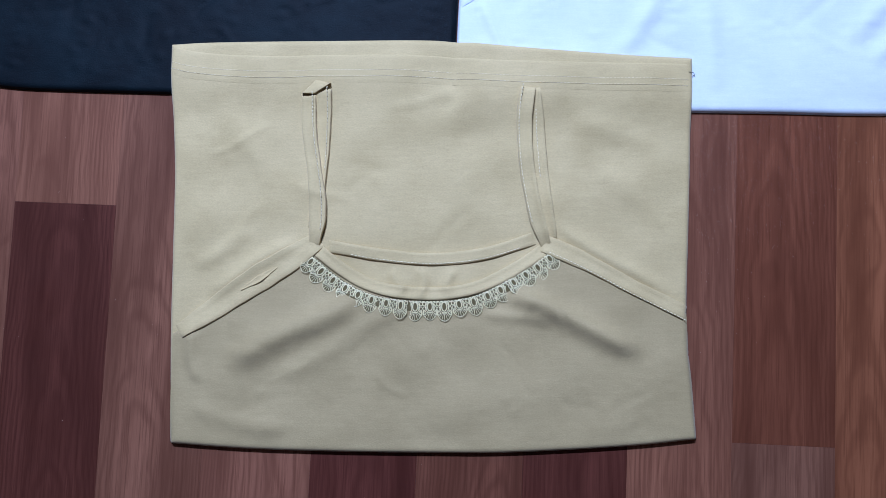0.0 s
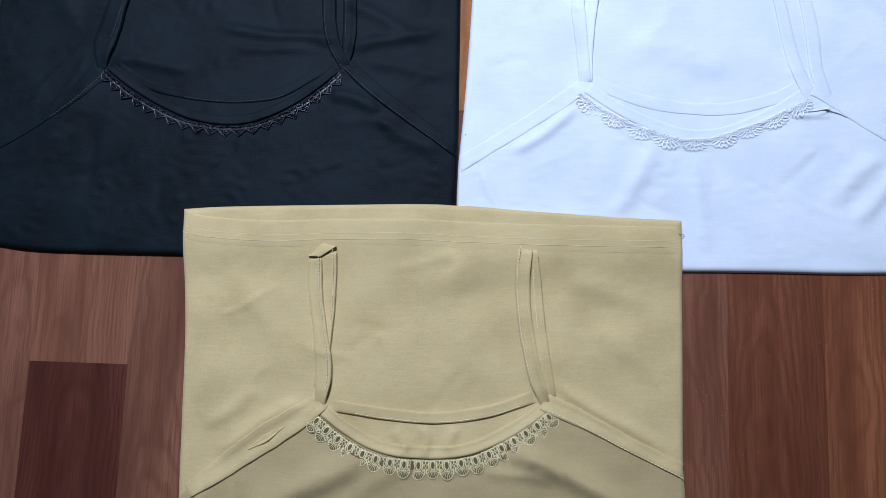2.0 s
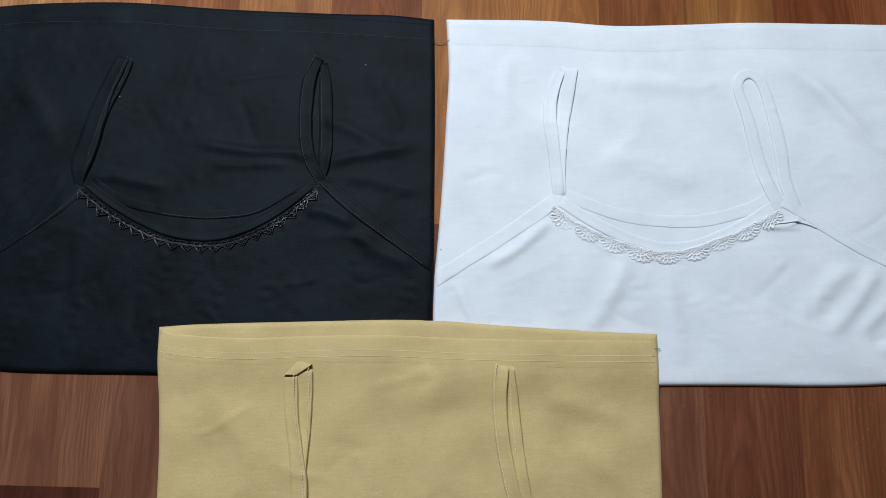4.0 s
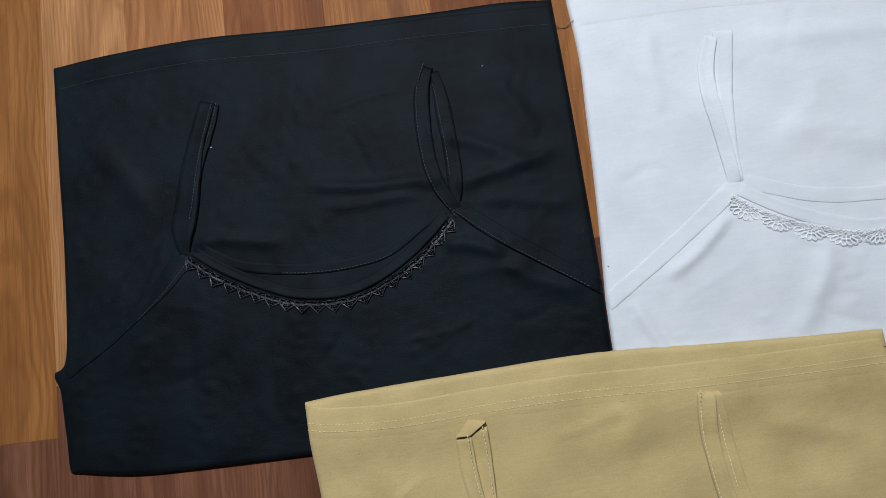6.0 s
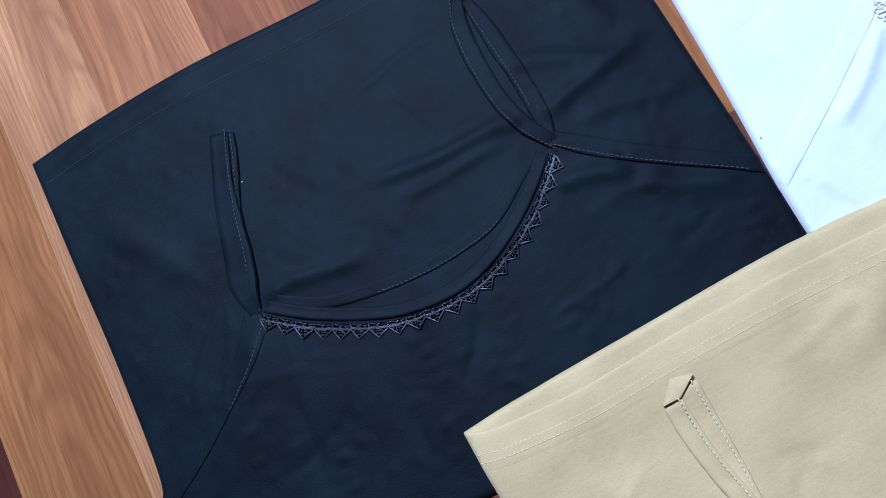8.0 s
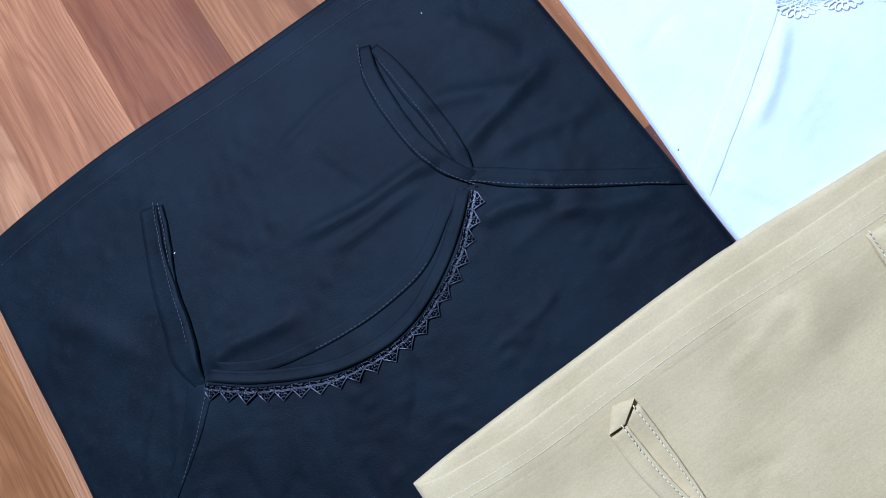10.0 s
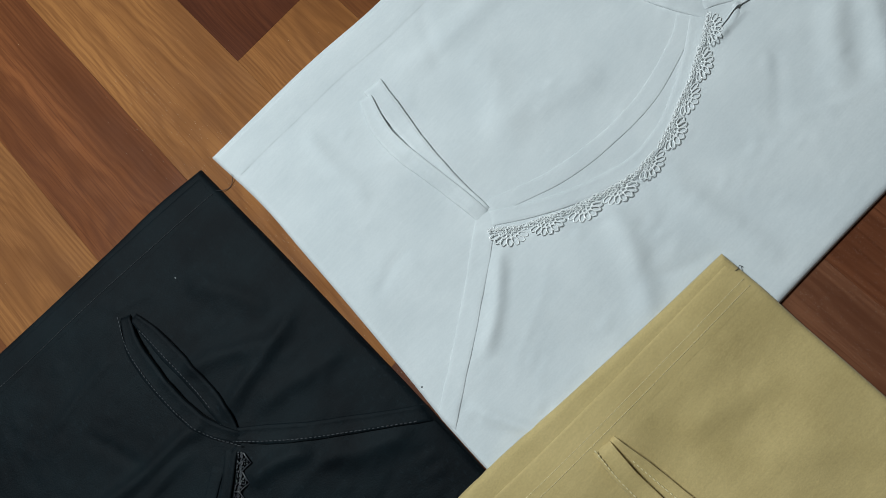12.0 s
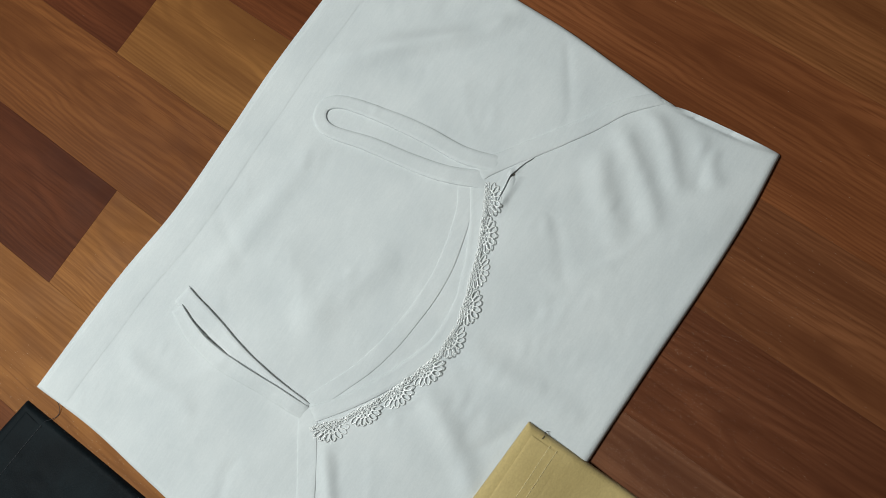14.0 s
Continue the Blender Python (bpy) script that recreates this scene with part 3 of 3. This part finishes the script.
# ---- the black one ----
arm_l = [(-0.4301, 0.2648), (-0.4010, 0.2838), (-0.3729, 0.3009), (-0.3467, 0.3200), (-0.3286, 0.3440)]
neck = [(-0.3176, 0.3460), (-0.2935, 0.3270), (-0.2673, 0.3109), (-0.2412, 0.2989), (-0.2121, 0.2939), (-0.1849, 0.2969), (-0.1568, 0.3089), (-0.1327, 0.3250), (-0.1166, 0.3390)]
arm_r = [(-0.1065, 0.3390), (-0.0673, 0.3069), (-0.0121, 0.2638)]
black.set_bodice(np.vstack([curve(arm_l, 40), curve(neck, 110), curve(arm_r, 40)]), 0.0010)
root = camisole("black jersey camisole, folded, with saw-tooth lace at the neck", black, GROUP)
part("body", body_mesh("body", black, BLACK), root)
part("bodice", bodice_mesh("bodice", black, BLACK), root)
hem(black, root, [(-0.4141, 0.5165), (-0.3678, 0.5180), (-0.2904, 0.5160), (-0.1980, 0.5060), (-0.0965, 0.4980), (-0.0100, 0.4890)], 0.019, BLACK, GREY_THREAD, (0.0155,), 0.0004)
strip("back_neck_binding", black, root, [(-0.3115, 0.3460), (-0.2834, 0.3290), (-0.2533, 0.3200), (-0.2211, 0.3149), (-0.1909, 0.3144), (-0.1628, 0.3190), (-0.1296, 0.3380)], 0.0085, BLACK, GREY_THREAD, -1, 0.0006, start=0.36, stop=0.8, seed=2, pitch=0.0030)
strip("armhole_binding", black, root, [(-0.4300, 0.2665), (-0.3990, 0.2842), (-0.3710, 0.3030), (-0.3440, 0.3230), (-0.3240, 0.3440)], [0.0080, 0.0090, 0.0115, 0.0155, 0.0190], BLACK, GREY_THREAD, -1, 0.0006, seed=3, start=0.55)
strip("armhole_binding", black, root, [(-0.1110, 0.3470), (-0.0899, 0.3264), (-0.0721, 0.3105), (-0.0534, 0.2958), (-0.0346, 0.2812), (-0.0090, 0.2615)], [0.0090, 0.0123, 0.0120, 0.0112, 0.0108, 0.0105], BLACK, GREY_THREAD, -1, 0.0013, seed=4, stop=0.92, lip=0.0006)
strip("neck_binding", black, root, neck, 0.0085, BLACK, None, 0, 0.0013, seed=5)
strip("strap", black, root, [(-0.2862, 0.4620), (-0.2912, 0.4474), (-0.2967, 0.4343), (-0.3020, 0.4211), (-0.3090, 0.4020)], [0.0090, 0.0100, 0.0100, 0.0085, 0.0070], BLACK, GREY_THREAD, 1, 0.0013, seed=6, stop=0.8, inset=0.0024, lip=0.0006)
strip("strap", black, root, [(-0.2912, 0.4650), (-0.2994, 0.4447), (-0.3066, 0.4249), (-0.3125, 0.4047), (-0.3175, 0.3843), (-0.3233, 0.3641), (-0.3248, 0.3432)], [0.0136, 0.0142, 0.0153, 0.0180, 0.0200, 0.0195, 0.0080], BLACK, GREY_THREAD, 1, 0.0015, 0.0012, seed=7, stop=0.78, inset=0.0026, lip=0.0009)
strip("strap", black, root, [(-0.1065, 0.4537), (-0.1049, 0.4337), (-0.1045, 0.4134), (-0.1040, 0.3931), (-0.1043, 0.3727), (-0.1060, 0.3540), (-0.1090, 0.3400)], [0.0060, 0.0115, 0.0130, 0.0125, 0.0125, 0.0115, 0.0060], BLACK, GREY_THREAD, -1, 0.0015, seed=8, start=0.12, stop=0.75, inset=0.0016, lip=0.0008)
strip("strap", black, root, [(-0.1103, 0.4583), (-0.1183, 0.4400), (-0.1216, 0.4195), (-0.1226, 0.3987), (-0.1216, 0.3779), (-0.1165, 0.3578), (-0.1060, 0.3385)], [0.0075, 0.0122, 0.0127, 0.0125, 0.0118, 0.0112, 0.0075], BLACK, GREY_THREAD, -1, 0.0016, 0.0010, seed=9, lip=0.0009)
lace(black, root, [(-0.3216, 0.3420), (-0.2965, 0.3215), (-0.2713, 0.3059), (-0.2442, 0.2939), (-0.2141, 0.2889), (-0.1869, 0.2904), (-0.1568, 0.3019), (-0.1347, 0.3159), (-0.1136, 0.3350)], "tooth", 20, BLACK_NET, BLACK_LACE, "glossy black saw-tooth lace edging", 0.0105, 0.52, seed=4)

# ---- the white one ----
arm_l = [(-0.0080, 0.2513), (0.0281, 0.2728), (0.0603, 0.2929), (0.0965, 0.3169)]
neck = [(0.1015, 0.3180), (0.1276, 0.2989), (0.1578, 0.2828), (0.1869, 0.2733), (0.2151, 0.2743), (0.2402, 0.2828), (0.2633, 0.2939), (0.2854, 0.3069)]
arm_r = [(0.3035, 0.3069), (0.3286, 0.2889), (0.3568, 0.2688), (0.3779, 0.2558), (0.3970, 0.2367)]
white.set_bodice(np.vstack([curve(arm_l, 40), curve(neck, 110), curve(arm_r, 40)]), 0.0004)
root = camisole("white jersey camisole, folded, with scalloped white lace neckline", white, GROUP)
part("body", body_mesh("body", white, WHITE), root)
part("bodice", bodice_mesh("bodice", white, WHITE), root)
hem(white, root, [(0.0100, 0.4895), (0.0975, 0.4850), (0.1608, 0.4779), (0.2241, 0.4769), (0.2824, 0.4769), (0.3427, 0.4739), (0.4100, 0.4704)], 0.0220, WHITE, WHITE_THREAD, (), 0.0008)
strip("back_neck_binding", white, root, [(0.1065, 0.3230), (0.1487, 0.3049), (0.1849, 0.2974), (0.2231, 0.2964), (0.2623, 0.3049), (0.2814, 0.3139)], 0.0110, WHITE, None, 0, 0.0003, seed=2)
strip("armhole_binding", white, root, [(-0.0105, 0.2499), *arm_l[1:], (0.1045, 0.3225)], [0.0125, 0.0125, 0.0135], WHITE, None, 0, 0.0004, seed=13)
strip("armhole_binding", white, root, [(0.2930, 0.3130), *arm_r], [0.013, 0.0125, 0.012, 0.009], WHITE, None, 0, 0.0007, seed=14)
strip("binding_fold", white, root, [(0.2817, 0.2912), (0.2925, 0.2932), (0.3027, 0.2940), (0.3126, 0.2916), (0.3220, 0.2870)], [0.0015, 0.0030, 0.0032, 0.0020], WHITE, None, 0, 0.0004, seed=17, n=50, lip=-0.0011)
strip("neck_binding", white, root, neck, 0.0105, WHITE, None, 0, 0.0007, seed=15)
strip("strap", white, root, [(0.1172, 0.4410), (0.1128, 0.4168), (0.1088, 0.3946), (0.1058, 0.3722), (0.1040, 0.3497), (0.1030, 0.3230)], [0.0150, 0.0136, 0.0118, 0.0095, 0.0085, 0.0085], WHITE, None, 0, 0.0010, seed=16, lip=0.0011)
strip("strap", white, root, [(0.1080, 0.4385), (0.0991, 0.4159), (0.0965, 0.3936), (0.0977, 0.3709), (0.0993, 0.3482), (0.1005, 0.3220)], [0.0090, 0.0118, 0.0117, 0.0110, 0.0100, 0.0100], WHITE, None, 0, 0.0008, 0.0009, seed=19, lip=0.0020)
strip("strap", white, root, [(0.3055, 0.3030), (0.2990, 0.3270), (0.2975, 0.3580), (0.2940, 0.3890), (0.2880, 0.4190), (0.2790, 0.4300), (0.2690, 0.4270), (0.2660, 0.4150), (0.2720, 0.3880), (0.2770, 0.3540), (0.2820, 0.3300), (0.2920, 0.3050)], [0.0120, 0.0115, 0.0115, 0.0095, 0.0090, 0.0110, 0.0115, 0.0125], WHITE, None, 0, 0.0010, seed=18, n=160)
lace(white, root, [(0.0962, 0.3124), (0.1148, 0.2985), (0.1394, 0.2850), (0.1610, 0.2762), (0.1831, 0.2702), (0.2074, 0.2715), (0.2292, 0.2779), (0.2506, 0.2854), (0.2713, 0.2944), (0.2910, 0.3045)], "scallop", 9, WHITE_NET, WHITE_LACE, "scalloped white openwork lace edging", 0.0120, 0.22, seed=8)

# ---- the tan one ----
arm_l = [(-0.2387, -0.0196), (-0.1980, 0.0040), (-0.1598, 0.0281), (-0.1306, 0.0471)]
neck = [(-0.1226, 0.0461), (-0.1035, 0.0311), (-0.0834, 0.0196), (-0.0603, 0.0135), (-0.0291, 0.0115), (-0.0020, 0.0150), (0.0201, 0.0236), (0.0422, 0.0361), (0.0563, 0.0461)]
arm_r = [(0.0643, 0.0481), (0.0955, 0.0331), (0.1286, 0.0160), (0.1673, -0.0040)]
tan.set_bodice(np.vstack([curve(arm_l, 40), curve(neck, 110), curve(arm_r, 40)]), 0.0019)
root = camisole("tan jersey camisole, folded, overlapping two others, cream lace neckline", tan, GROUP)
part("body", body_mesh("body", tan, TAN_LIT), root)
part("bodice", bodice_mesh("bodice", tan, TAN_SHADED), root)
hem(tan, root, [(-0.2395, 0.2121), (-0.2211, 0.2081), (-0.1729, 0.2041), (-0.1156, 0.2046), (-0.0502, 0.2036), (0.0201, 0.1991), (0.0904, 0.1961), (0.1710, 0.1936)], 0.0225, TAN_LIT, CREAM_THREAD, (0.0125, 0.0175), 0.0006, size=0.55)
strip("back_neck_binding", tan, root, [(-0.1146, 0.0496), (-0.0693, 0.0421), (-0.0291, 0.0391), (0.0111, 0.0436), (0.0492, 0.0552)], 0.0098, TAN_LIT, CREAM_THREAD, -1, 0.0014, start=0.13, stop=0.93, seed=22)
strip("armhole_binding", tan, root, [(-0.2340, -0.0185), (-0.2110, -0.0035), (-0.1895, 0.0112), (-0.1680, 0.0252), (-0.1455, 0.0390), (-0.1220, 0.0550)], [0.0120, 0.0165, 0.0200, 0.0215, 0.0205, 0.0140], TAN_LIT, None, 0, 0.0010, seed=23, lip=-0.0006)
strip("binding_fold", tan, root, [(-0.1850, 0.0148), (-0.1700, 0.0236), (-0.1550, 0.0335)], [0.0012, 0.0060, 0.0012], TAN_LIT, None, 0, 0.0009, 0.0008, seed=33, n=50, ends=True, lip=-0.0008)
strip("armhole_binding", tan, root, [(0.0560, 0.0520), (0.0805, 0.0408), (0.1023, 0.0296), (0.1238, 0.0178), (0.1458, 0.0067), (0.1677, -0.0044)], [0.0150, 0.0145, 0.0125, 0.0116, 0.0116, 0.0115], TAN_LIT, CREAM_THREAD, -1, 0.0013, seed=24, start=0.08)
strip("neck_binding", tan, root, neck, 0.0100, TAN_LIT, None, 0, 0.0014, seed=25)
strip("strap", tan, root, [(-0.1192, 0.1770), (-0.1192, 0.1557), (-0.1198, 0.1337), (-0.1210, 0.1118), (-0.1234, 0.0899), (-0.1262, 0.0640)], [0.0128, 0.0124, 0.0110, 0.0100, 0.0105, 0.0115], TAN_LIT, CREAM_THREAD, 1, 0.0014, seed=26, start=0.02, stop=0.58, inset=0.0024, lip=0.0022)
front = strip("strap", tan, root, [(-0.1311, 0.1724), (-0.1310, 0.1515), (-0.1293, 0.1311), (-0.1261, 0.1108), (-0.1236, 0.0905), (-0.1234, 0.0701), (-0.1262, 0.0500)], [0.0118, 0.0126, 0.0115, 0.0120, 0.0134, 0.0140, 0.0085], TAN_LIT, CREAM_THREAD, 1, 0.0015, 0.0016, seed=27, stop=0.9, inset=0.0024, lip=0.0026)
us, ws = np.meshgrid(np.linspace(0, 1, 16), np.r_[0, 0.03, np.linspace(0.1, 1, 8)])
low = np.where(us[..., None] < 0.46, np.array((-0.1366, 0.1728)) + (us[..., None] / 0.46) * np.array((0.0106, -0.0008)), np.array((-0.1260, 0.1720)) + ((us[..., None] - 0.46) / 0.54) * np.array((0.0130, 0.0084)))
high = np.where(us[..., None] < 0.46, np.array((-0.1364, 0.1738)) + (us[..., None] / 0.46) * np.array((0.0112, 0.0104)), np.array((-0.1252, 0.1842)) + ((us[..., None] - 0.46) / 0.54) * np.array((0.0120, -0.0030)))
flap = (low + (high - low) * ws[..., None]).reshape(-1, 2)
rise = tan.surface(flap) + np.where(ws.ravel() == 0, 0.0030, 0.0042 - 0.0040 * ws.ravel() ** 2)
part("fold", mesh_of("fold", np.c_[flap, rise], grid_faces(10, 16), TAN_LIT), front)
strip("strap", tan, root, [(0.0512, 0.1757), (0.0518, 0.1509), (0.0530, 0.1269), (0.0549, 0.1030), (0.0588, 0.0794), (0.0640, 0.0540)], [0.0070, 0.0116, 0.0130, 0.0126, 0.0110, 0.0070], TAN_LIT, CREAM_THREAD, -1, 0.0014, seed=29, start=0.15, stop=0.6, inset=0.0050, lip=0.0026)
strip("strap", tan, root, [(0.0452, 0.1766), (0.0424, 0.1556), (0.0423, 0.1345), (0.0438, 0.1134), (0.0469, 0.0926), (0.0511, 0.0719), (0.0590, 0.0490)], [0.0125, 0.0121, 0.0118, 0.0113, 0.0113, 0.0116, 0.0080], TAN_LIT, CREAM_THREAD, -1, 0.0015, 0.0016, seed=30, stop=0.85, lip=0.0030)
lace(tan, root, [(-0.1296, 0.0441), (-0.1055, 0.0241), (-0.0834, 0.0125), (-0.0603, 0.0075), (-0.0291, 0.0060), (-0.0020, 0.0090), (0.0201, 0.0181), (0.0422, 0.0311), (0.0633, 0.0456)], "fan", 19, TAN_NET_SHADED, TAN_LACE, "cream lace edging of ribbed shells and eyelets", 0.0150, 0.55, seed=12)


# ---- loose threads and dust ----
def loose_thread(points, label, material):
    v, f = [], []
    p = np.array(points, float)
    tube_into(v, f, curve(p, 22), 0.00022, False, 5)
    return tagged(new("thread", mesh_of("thread", v, f, material)), label, "thread")


loose_thread([(-0.0075, 0.4735, 0.0042), (-0.003, 0.4705, 0.0012), (0.001, 0.4695, 0.0006), (0.005, 0.4710, 0.0014), (0.0085, 0.4730, 0.0046)], "short dark thread end lying between two camisoles", GREY_THREAD)
loose_thread([(0.1725, 0.1872, 0.0105), (0.1750, 0.1868, 0.0096), (0.1772, 0.1874, 0.0070), (0.1784, 0.1855, 0.0058)], "short dark thread end at the tan hem's side seam", GREY_THREAD)


def lint(c, x, y, length, turn, material, label):
    """A tiny curled fibre that has settled on a garment."""
    z = float(c.surface(np.array([[x, y]]))[0])
    v, f = [], []
    tube_into(v, f, [(x + length * k * math.cos(turn + 0.5 * k), y + length * k * math.sin(turn + 0.5 * k), z + 0.0003 + 0.0002 * (1 - k * k)) for k in (-1, -0.5, 0, 0.5, 1)], 0.0003, False, 5)
    return tagged(new("lint", mesh_of("lint", v, f, material)), label, "lint")


lint(black, -0.2931, 0.4266, 0.0006, 0.4, WHITE_THREAD, "tiny white fibre beside a strap on black jersey")
lint(black, -0.0681, 0.4506, 0.0004, 1.4, WHITE_THREAD, "tiny pale fibre resting on the black jersey")
lint(white, 0.0136, 0.4779, 0.0010, -0.5, GREY_THREAD, "tiny dark fibre on the white garment's hem")
lint(white, -0.0034, 0.2771, 0.0004, 0.2, GREY_THREAD, "tiny dark fibre near the white garment's edge")


def dust(count):
    """Fine pale grit on the laminate, joined."""
    rng = np.random.default_rng(5)
    verts, faces = [], []
    for k in range(count):
        if k % 6 == 0:
            x, y = rng.uniform(-0.7, 0.8), rng.uniform(-0.3, 0.8)
        elif k % 6 < 4:
            x, y = 0.178 + abs(rng.normal(0, 0.075)), 0.153 - abs(rng.normal(0, 0.050))
        else:
            x, y = rng.normal(0.0, 0.014), rng.uniform(0.22, 0.60)
        r, z, b = rng.uniform(0.00007, 0.00019), 0.0, len(verts)
        a = rng.uniform(0, 6.3)
        for s in range(4):
            verts.append((x + r * math.cos(a + s * 1.571), y + r * math.sin(a + s * 1.571), z))
        verts.append((x, y, z + r * 1.1))
        faces += [(b + s, b + (s + 1) % 4, b + 4) for s in range(4)]
    return mesh_of("dust", verts, faces, FLECK)


tagged(new("dust", dust(2300)), "fine pale grit scattered on the laminate", "dust", kind="stuff")

# ---- unseen wall lamp, added as the source of the north light ----
lamp = new("added_wall_lamp", None)
lamp.location = LAMP_AT
tagged(lamp, "unseen white tube lamp added on the wall as light source", "lamp")
GLOW, gnt, gb = nodes_of("tube_glow", 0.4)
gb.inputs["Emission Color"].default_value = (1.0, 0.97, 0.93, 1)
gb.inputs["Emission Strength"].default_value = 4.0
lx, ly, lz = LAMP_AT
part("housing", box("housing", (lx - 0.38, ly + 0.005, lz - 0.03), (lx + 0.38, Y1, lz + 0.03), CEIL), lamp)
tv, tf = [], []
tube_into(tv, tf, [(lx - 0.35 + 0.07 * k, ly - 0.02, lz + 0.01) for k in range(11)], 0.014, False, 12)
part("tube", mesh_of("tube", tv, tf, GLOW), lamp, "lit white tube of the added lamp")

# ---- laminate strips ----
WIDE, EDGE = 0.0826, 0.0425
SEAMS = {-5: -0.3790, -4: -0.2942, -3: -0.2105, -2: -0.1230, -1: -0.0390, 0: 0.0445, 1: 0.1255, 2: 0.2062, 3: 0.2852, 4: 0.3645}  # uneven strip widths
# print tones with light falloff mixed in: front lengths darker, east ones lighter
LIGHT, MID = (0.27, 0.115, 0.034), (0.18, 0.066, 0.021)
RED, WEST, FRONT_SHADED, DARK = (0.135, 0.041, 0.013), (0.165, 0.073, 0.039), (0.120, 0.046, 0.024), (0.078, 0.025, 0.015)
ENDS = {  # strip: where its butt joints lie near the garments, and the tones of the lengths between them
    -7: ([-0.32, 0.20, 0.92], [FRONT_SHADED, WEST, LIGHT, RED]),
    -6: ([-0.51, 0.24, 0.87], [WEST, WEST, (0.36, 0.178, 0.070), RED]),
    -5: ([-0.66, 0.0712, 0.33, 0.80], [FRONT_SHADED, DARK, (0.188, 0.083, 0.044), (0.31, 0.140, 0.050), MID]),
    -4: ([-0.42, 0.35, 0.95], [FRONT_SHADED, WEST, (0.220, 0.086, 0.029), RED]),
    -3: ([-0.30, 0.12, 0.661], [FRONT_SHADED, WEST, (0.285, 0.125, 0.038), RED]),
    -2: ([-0.55, 0.05, 0.84], [MID, DARK, (0.155, 0.053, 0.016), LIGHT]),
    -1: ([-0.45, 0.30, 0.99], [RED, FRONT_SHADED, LIGHT, RED]),
    0: ([-0.48, 0.10, 0.5365], [MID, DARK, (0.26, 0.110, 0.030), (0.10, 0.028, 0.009)]),
    1: ([-0.60, 0.30, 0.95], [RED, (0.175, 0.076, 0.038), (0.165, 0.060, 0.017), LIGHT]),
    2: ([-0.0955, 0.22, 0.6055], [(0.160, 0.074, 0.040), (0.135, 0.047, 0.021), (0.25, 0.107, 0.030), (0.105, 0.030, 0.010)]),
    3: ([-0.35, 0.26, 0.90], [FRONT_SHADED, (0.165, 0.062, 0.025), RED, MID]),
    4: ([-0.62, 0.072, 0.66], [MID, MID, (0.185, 0.062, 0.023), MID]),
    5: ([-0.22, 0.33, 0.80], [MID, (0.20, 0.076, 0.027), MID, MID]),
}
prng = random.Random(9)


def plank(p0, p1, q0, q1, tone):
    """One laminate strip: a flat board with a fine chamfer, its top level with the floor."""
    g, ch, low = 0.00004, 0.00016, -0.0014
    hx, hy = (p1 - p0) / 2 - g, (q1 - q0) / 2 - g
    v = [(sx * hx, sy * hy, low) for sy in (-1, 1) for sx in (-1, 1)]
    v += [(sx * hx, sy * hy, -0.00006) for sy in (-1, 1) for sx in (-1, 1)]
    v += [(sx * (hx - ch), sy * (hy - ch), 0.0) for sy in (-1, 1) for sx in (-1, 1)]
    f = [(8, 9, 11, 10)]
    for lo in (0, 4):
        hi = lo + 4
        f += [(lo, lo + 1, hi + 1, hi), (lo + 1, lo + 3, hi + 3, hi + 1), (lo + 3, lo + 2, hi + 2, hi + 3), (lo + 2, lo, hi, hi + 2)]
    ob = new("plank", mesh_of("plank", v, f, WOOD, False))
    ob.parent = floor
    ob.location = AX * ((p0 + p1) / 2) + AY * ((q0 + q1) / 2)
    ob.rotation_euler = (0, 0, GRAIN)
    j = prng.uniform(0.92, 1.08)
    ob.color = (tone[0] * j, tone[1] * j * prng.uniform(0.97, 1.03), tone[2] * j, 1)


for k in range(-20, 20):
    cuts, tones = ENDS.get(k, (None, None))
    if cuts is None:
        cuts, tones = [prng.uniform(-0.6, -0.3), prng.uniform(0.0, 0.3), prng.uniform(0.6, 1.0)], [prng.choice((LIGHT, MID, MID, RED, DARK)) for _ in range(4)]
    edges = [Y0 - 0.1, *cuts, Y1 + 0.1]
    for a, b, tone in zip(edges[:-1], edges[1:], tones):
        plank(SEAMS.get(k, EDGE + k * WIDE), SEAMS.get(k + 1, EDGE + (k + 1) * WIDE), a, b, tone)
